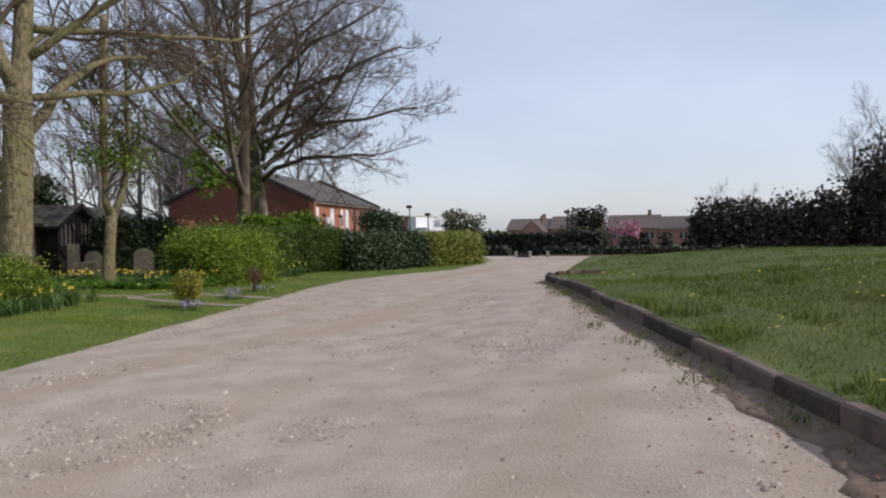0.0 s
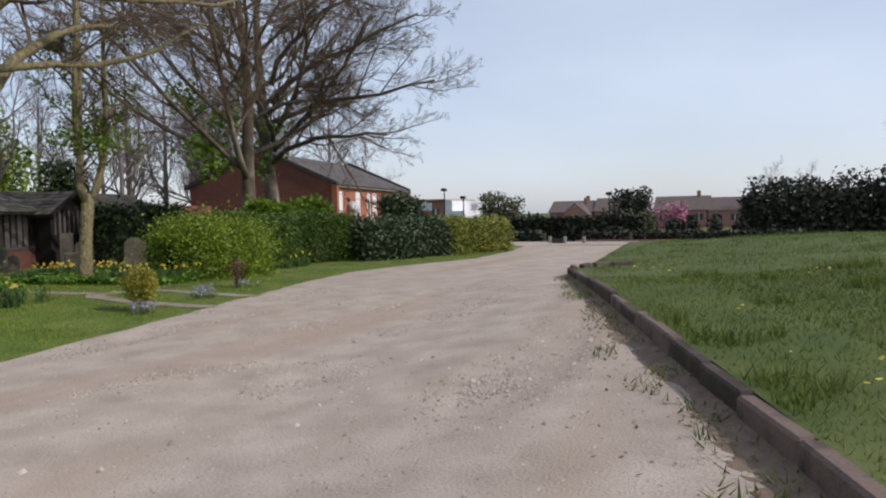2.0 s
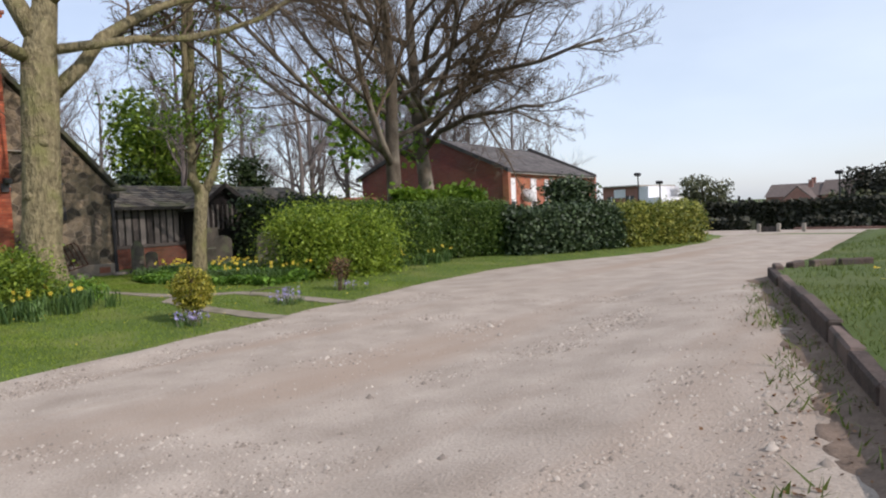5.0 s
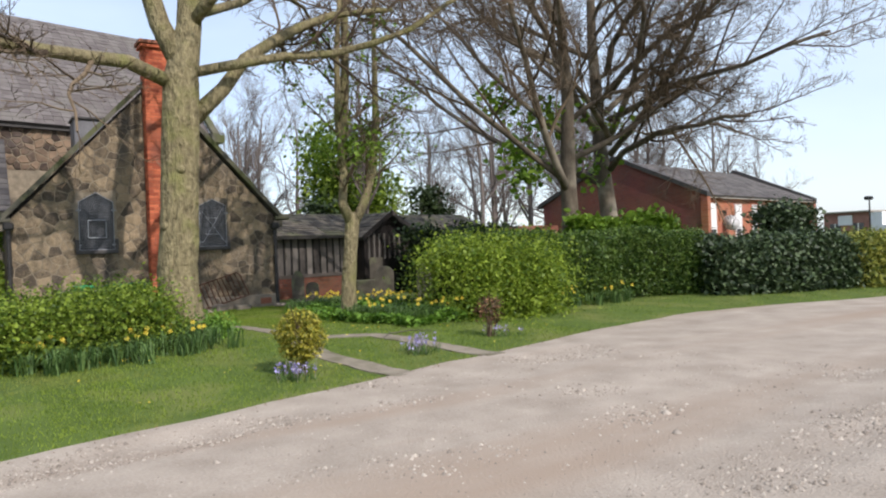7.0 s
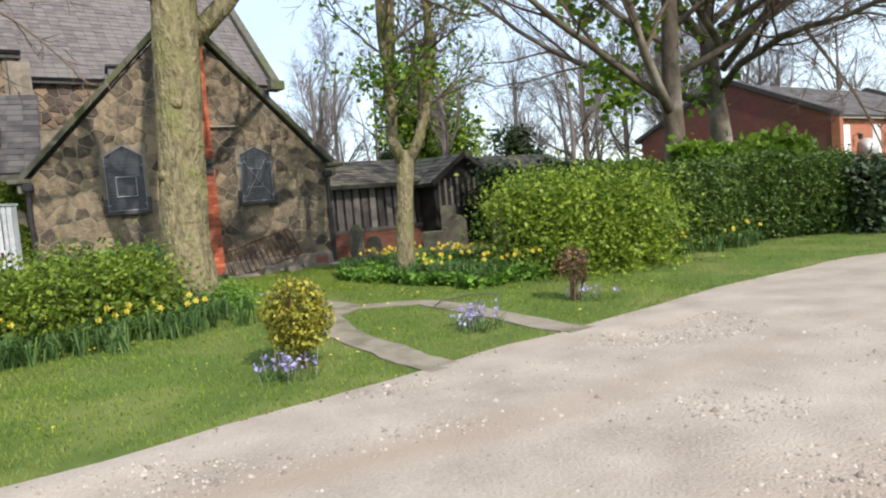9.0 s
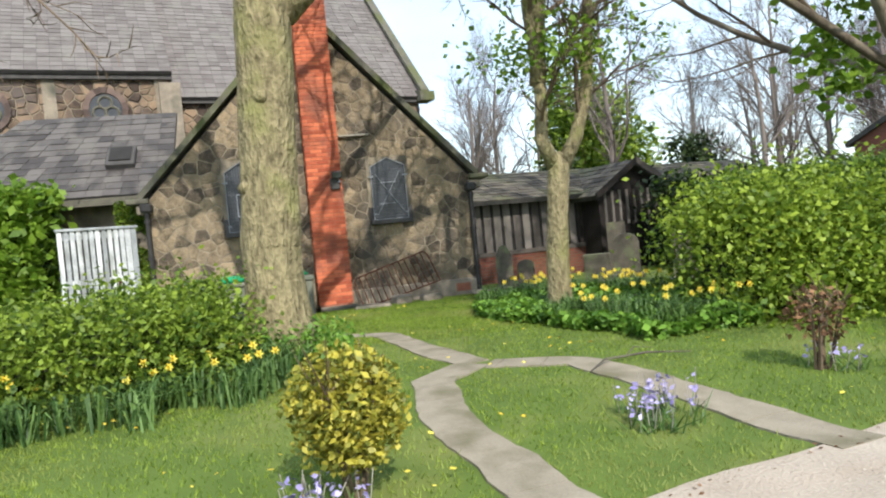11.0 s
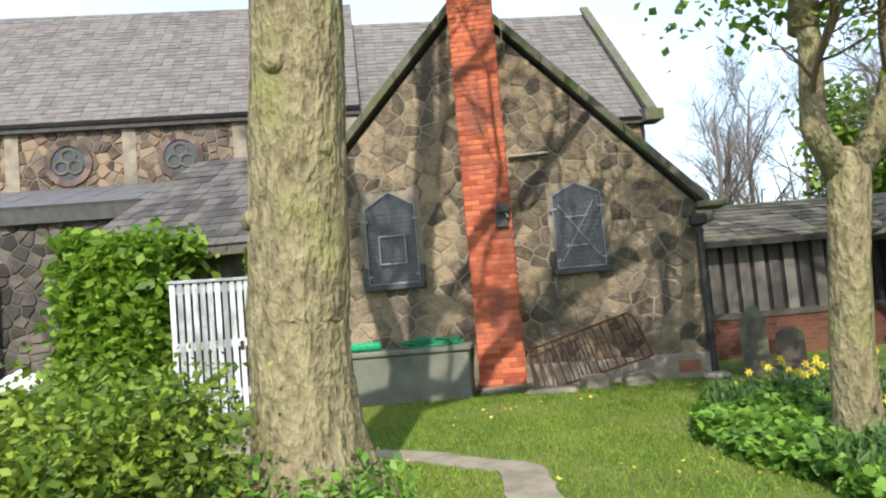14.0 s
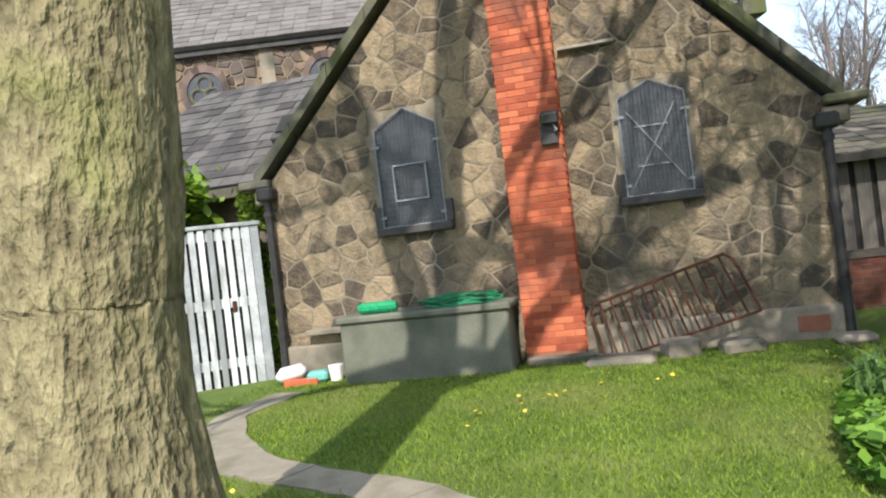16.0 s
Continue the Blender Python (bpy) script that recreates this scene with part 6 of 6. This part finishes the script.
far_box("far_house", -35.0, 150, 9, 9, -2.4, 1.2, "far_brick", "distant red brick bungalow with brown roof", "house", 3.6, gable=0)
far_box("far_house", -33.0, 146, 5, 6, -2.4, 0.6, "far_brick", "distant brick house gable end", "house", 3.1, gable=1)
far_box("far_house", -26.5, 150, 7, 8, -2.4, 1.3, "far_brick", "distant house with grey-brown roof and chimney", "house", 4.0)
far_box("far_house", -13.0, 150, 10, 8, -2.4, 1.2, "far_brick", "distant brick house behind pink blossom", "house", 4.0)
far_box("far_house", -3.2, 150, 10, 8, -2.4, 1.0, "far_brick", "distant red brick house with brown roof", "house", 3.6)
flat = far_box("flat_roofed_block", -33.2, 78, 4.2, 9, -1.6, 3.05, "far_brick", "flat-roofed brick and white-clad building", "building")
part("white_cladding", abox((-30.6, 82, 1.5), (1.0, 8, 3.0)), "render_white", flat, "white wall cladding")
part("white_wing", abox((-29.3, 80.5, 0.3), (1.6, 6, 3.0)), "render_white", flat)
part("parapet", abox((-33.2, 82.4, 3.12), (4.5, 9.4, 0.14)), "pale_stone", flat)
part("blank_panel", abox((-33.3, 77.95, 2.35), (1.3, 0.08, 0.9)), "render_white", flat)
for x, y, z, top in ((-27.4, 70, -1.4, 3.9), (-25.3, 70, -1.4, 3.05), (-10.7, 70, -1.4, 3.0)):
    pole = thing("street_lamp", (x, y, z), "slim grey street lamp post in the distance", "street lamp", "street lamps")
    part("post", tubes([([Vector((x, y, z)), Vector((x, y, top))], [0.09, 0.06], 6)]), "iron", pole)
    part("lantern", abox((x, y - 0.1, top + 0.05), (0.55, 0.5, 0.3), bevel=0.08), "iron", pole)


def leafy_mass(name, x, y, z0, w, h, d, count, leaf, mat, label, seed, lumps=9, category="tree", peak=0.0):
    """An uneven crown of leaf clumps on short stems."""
    th = thing(name, (x, y, z0), label, category)
    r = np.random.default_rng(seed)
    P, lines = [], []
    for i in range(lumps):
        cx, cy = x + r.uniform(-0.5, 0.5) * w * 0.75, y + r.uniform(-0.5, 0.5) * d * 0.7
        hh = h * r.uniform(0.6, 1.0)
        rad = min(w, h) * r.uniform(0.16, 0.30)
        n = count // lumps
        q = r.normal(size=(n, 3))
        q /= np.linalg.norm(q, axis=1, keepdims=True)
        v = r.uniform(0.05, 1.0, (n, 1))
        taper = (1 - v) ** 0.6 if peak else np.ones((n, 1))
        P.append(np.concatenate([q[:, :2] * rad * taper * r.uniform(0.5, 1.1, (n, 1)) + (cx, cy), z0 + v * hh + q[:, 2:] * rad * 0.35], axis=1))
        lines.append(([Vector((cx, cy, z0 - 0.2)), Vector((cx, cy, z0 + hh * 0.8))], [0.12, 0.03], 5))
    part("stem_mass", tubes(lines), "twig", th, kind="stuff")
    leaves("foliage", np.concatenate(P), leaf, mat, th, seed + 1)
    return th


def far_hedge(name, x0, x1, y, z0, z1, mat, label, seed, leaf=0.16):
    th = thing(name, ((x0 + x1) / 2, y, z0), label, "hedge", "far hedges")
    r = np.random.default_rng(seed)
    n = int((x1 - x0) * (z1 - z0) * 160)
    p = np.column_stack([r.uniform(x0, x1, n), y + r.normal(0, 0.15, n), r.uniform(z0, z1, n)])
    p[:, 2] += [0.16 * noise.noise((a * 0.8, seed, 0)) + 0.10 * noise.noise((a * 3, seed, 2)) for a in p[:, 0]]
    leaves("foliage", p, leaf, mat, th, seed + 1)
    # near-black block painted as shade behind the far leaves
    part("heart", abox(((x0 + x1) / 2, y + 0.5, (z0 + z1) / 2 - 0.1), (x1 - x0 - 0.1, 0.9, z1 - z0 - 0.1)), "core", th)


far_hedge("far_hedge", -12.6, -9.6, 45, -0.8, 0.42, "far_leaf", "low dark clipped hedge across the lane", 401)
far_hedge("far_hedge", -18.3, -6.0, 60, -1.2, 1.15, "far_leaf", "long dark hedge in front of the houses", 403, 0.2)
far_hedge("far_hedge", -8.4, -5.3, 50, -0.9, 0.25, "far_leaf", "brown-green clipped hedge along the lane", 405)
far_hedge("far_hedge", -4.4, 4.5, 50, -0.9, 0.2, "far_leaf", "brown-green clipped hedge along the lane", 407)
tagged(part("wall_lane", abox((-2, 48.6, -0.55), (13, 0.3, 0.5)), "far_brick", kind="structure"), "low brick wall along the lane", "wall")
for x in (-8.3, -7.45, -6.4):
    tagged(part("gate_post", abox((x, 42.0, -0.2), (0.16, 0.16, 0.75), bevel=0.02), "pale_stone"), "short pale gate post by the lane", "post", "gate posts")
tagged(part("timber_gate", abox((-7.87, 42.05, -0.2), (0.7, 0.06, 0.5)), "grey_timber"), "small grey timber gate between posts", "gate")
leafy_mass("far_willow", -26.5, 85, -1.8, 5.5, 5.6, 4, 5000, 0.22, "far_green", "distant olive-brown tree coming into leaf", 411)
leafy_mass("far_conifer", -22.9, 86, -1.8, 1.6, 4.7, 1.5, 1200, 0.2, "far_leaf", "small dark conifer in the distance", 413, 3, peak=1)
leafy_mass("far_evergreen", -10.2, 80, -1.8, 4.2, 5.9, 3, 5200, 0.22, "far_leaf", "dark evergreen tree before the far houses", 415, 7)
leafy_mass("far_bush", -10.0, 74, -1.7, 6.0, 3.4, 3, 3600, 0.2, "far_green", "olive green bush before the far houses", 417)
leafy_mass("blossom_tree", -6.2, 75, -1.7, 3.6, 3.9, 3, 3000, 0.15, "blossom", "pink blossoming cherry tree in the distance", 419)
leafy_mass("far_bush", -2.5, 70, -1.5, 8.0, 2.4, 3, 4200, 0.2, "far_leaf", "dark shrubs along the far gardens", 421)
for x, w, h, sd in ((3.4, 5.5, 4.7, 431), (6.4, 5.5, 5.0, 433), (9.6, 5.5, 5.4, 435), (12.4, 5.5, 7.4, 437), (15.5, 6.5, 9.4, 439), (20, 7, 9.5, 441), (26, 8, 9.0, 443)):
    leafy_mass("dark_conifer", x, 62, -1.1, w, h, 4, 7000, 0.2, "far_leaf", "dark dense conifer at the field's edge", sd, 14)
for x, y, s in ((13.0, 66, 0.9), (16.0, 70, 1.1), (19.5, 68, 1.1), (24, 70, 1.0), (3, 150, 1.0), (8, 140, 0.9), (-44, 24, 1.0), (-55, 20, 1.2)):
    c = copy_thing(far_kinds[int(abs(x)) % 2], pose(x, y, land(x, y), 0, 0, fr.uniform(0, 360)))
    c.scale = (s, s, s * 0.95)
leafy_mass("churchyard_evergreen", -40, 30.3, -0.2, 7.5, 9.6, 5, 16000, 0.2, "hedge_leaf", "round-headed evergreen tree beyond the shed", 451, 12)
leafy_mass("churchyard_yew", -36, 26.8, -0.2, 3.5, 4.6, 3, 5000, 0.17, "yew_leaf", "dark yew behind the shed", 453, 6)
leafy_mass("churchyard_yew", -40, 35.6, -0.2, 4.0, 6.3, 3, 6000, 0.17, "yew_leaf", "dark rounded yew behind the shed", 455, 6)
leafy_mass("churchyard_yew", -25.8, 26.6, -0.1, 2.2, 3.3, 2, 4000, 0.12, "yew_leaf", "dark yew at the shed's end", 457, 5)

# ---- pieces of the walls, last ----
wr = random.Random(91)
holes = [(12.10, 13.03, 1.60, 3.10), (14.94, 15.80, 1.60, 2.96), (CY0, CY1, -0.3, 6.0)]
for poly in stone_cells(gable_outline, holes, 0.30, 0.20, 92, 0.011):
    v, f = stone_solid(poly, at_gable, wr.uniform(0.002, 0.013), 0.03)
    cy, cz = sum(p[0] for p in poly) / len(poly), sum(p[1] for p in poly) / len(poly)
    ob = part("stone", ([(a - GX, b - cy, c - cz) for a, b, c in v], f), "rubble")
    ob.matrix_basis = pose(GX, cy, cz)
    put(ob, gable_wall)
long_brick = part("brick", abox((0, 0, 0), (0.05, 0.213, 0.064), 0, 0.004), "brick", chimney)
half_brick = part("brick", abox((0, 0, 0), (0.05, 0.102, 0.064), 0, 0.004), "brick", chimney)
first = {0: long_brick, 1: half_brick}
count, rows = 0, []
flank = bmesh.new()
for j in range(90):
    z = 0.13 + j * 0.0745
    y, k = CY0 + 0.002, 0
    seq = [0, 0, 0] if j % 2 else [1, 0, 0, 1]
    used = sum(0.213 if q == 0 else 0.102 for q in seq)
    gap = (CY1 - CY0 - used) / (len(seq) - 0.5)
    for q in seq:
        w = 0.213 if q == 0 else 0.102
        pos = pose(CXF - 0.031 + wr.uniform(-0.003, 0.003), y + w / 2, z)
        y += w + gap
        if first.get(q):
            ob = first.pop(q)
        elif count < 300:
            ob = new("brick", long_brick.data if q == 0 else half_brick.data)
            put(ob, chimney)
        else:
            box(flank, pos.translation, (0.05, w, 0.064))
            continue
        ob.matrix_basis = pos
        count += 1
    for side in (CY0 + 0.002, CY1 - 0.002):
        for i in range(2):
            box(flank, (CXF - 0.14 - i * 0.2 - 0.05 * (j % 2), side, z), (0.18, 0.02, 0.064))
part("flank_brickwork", flank, "brick_mix", chimney, kind="stuff")
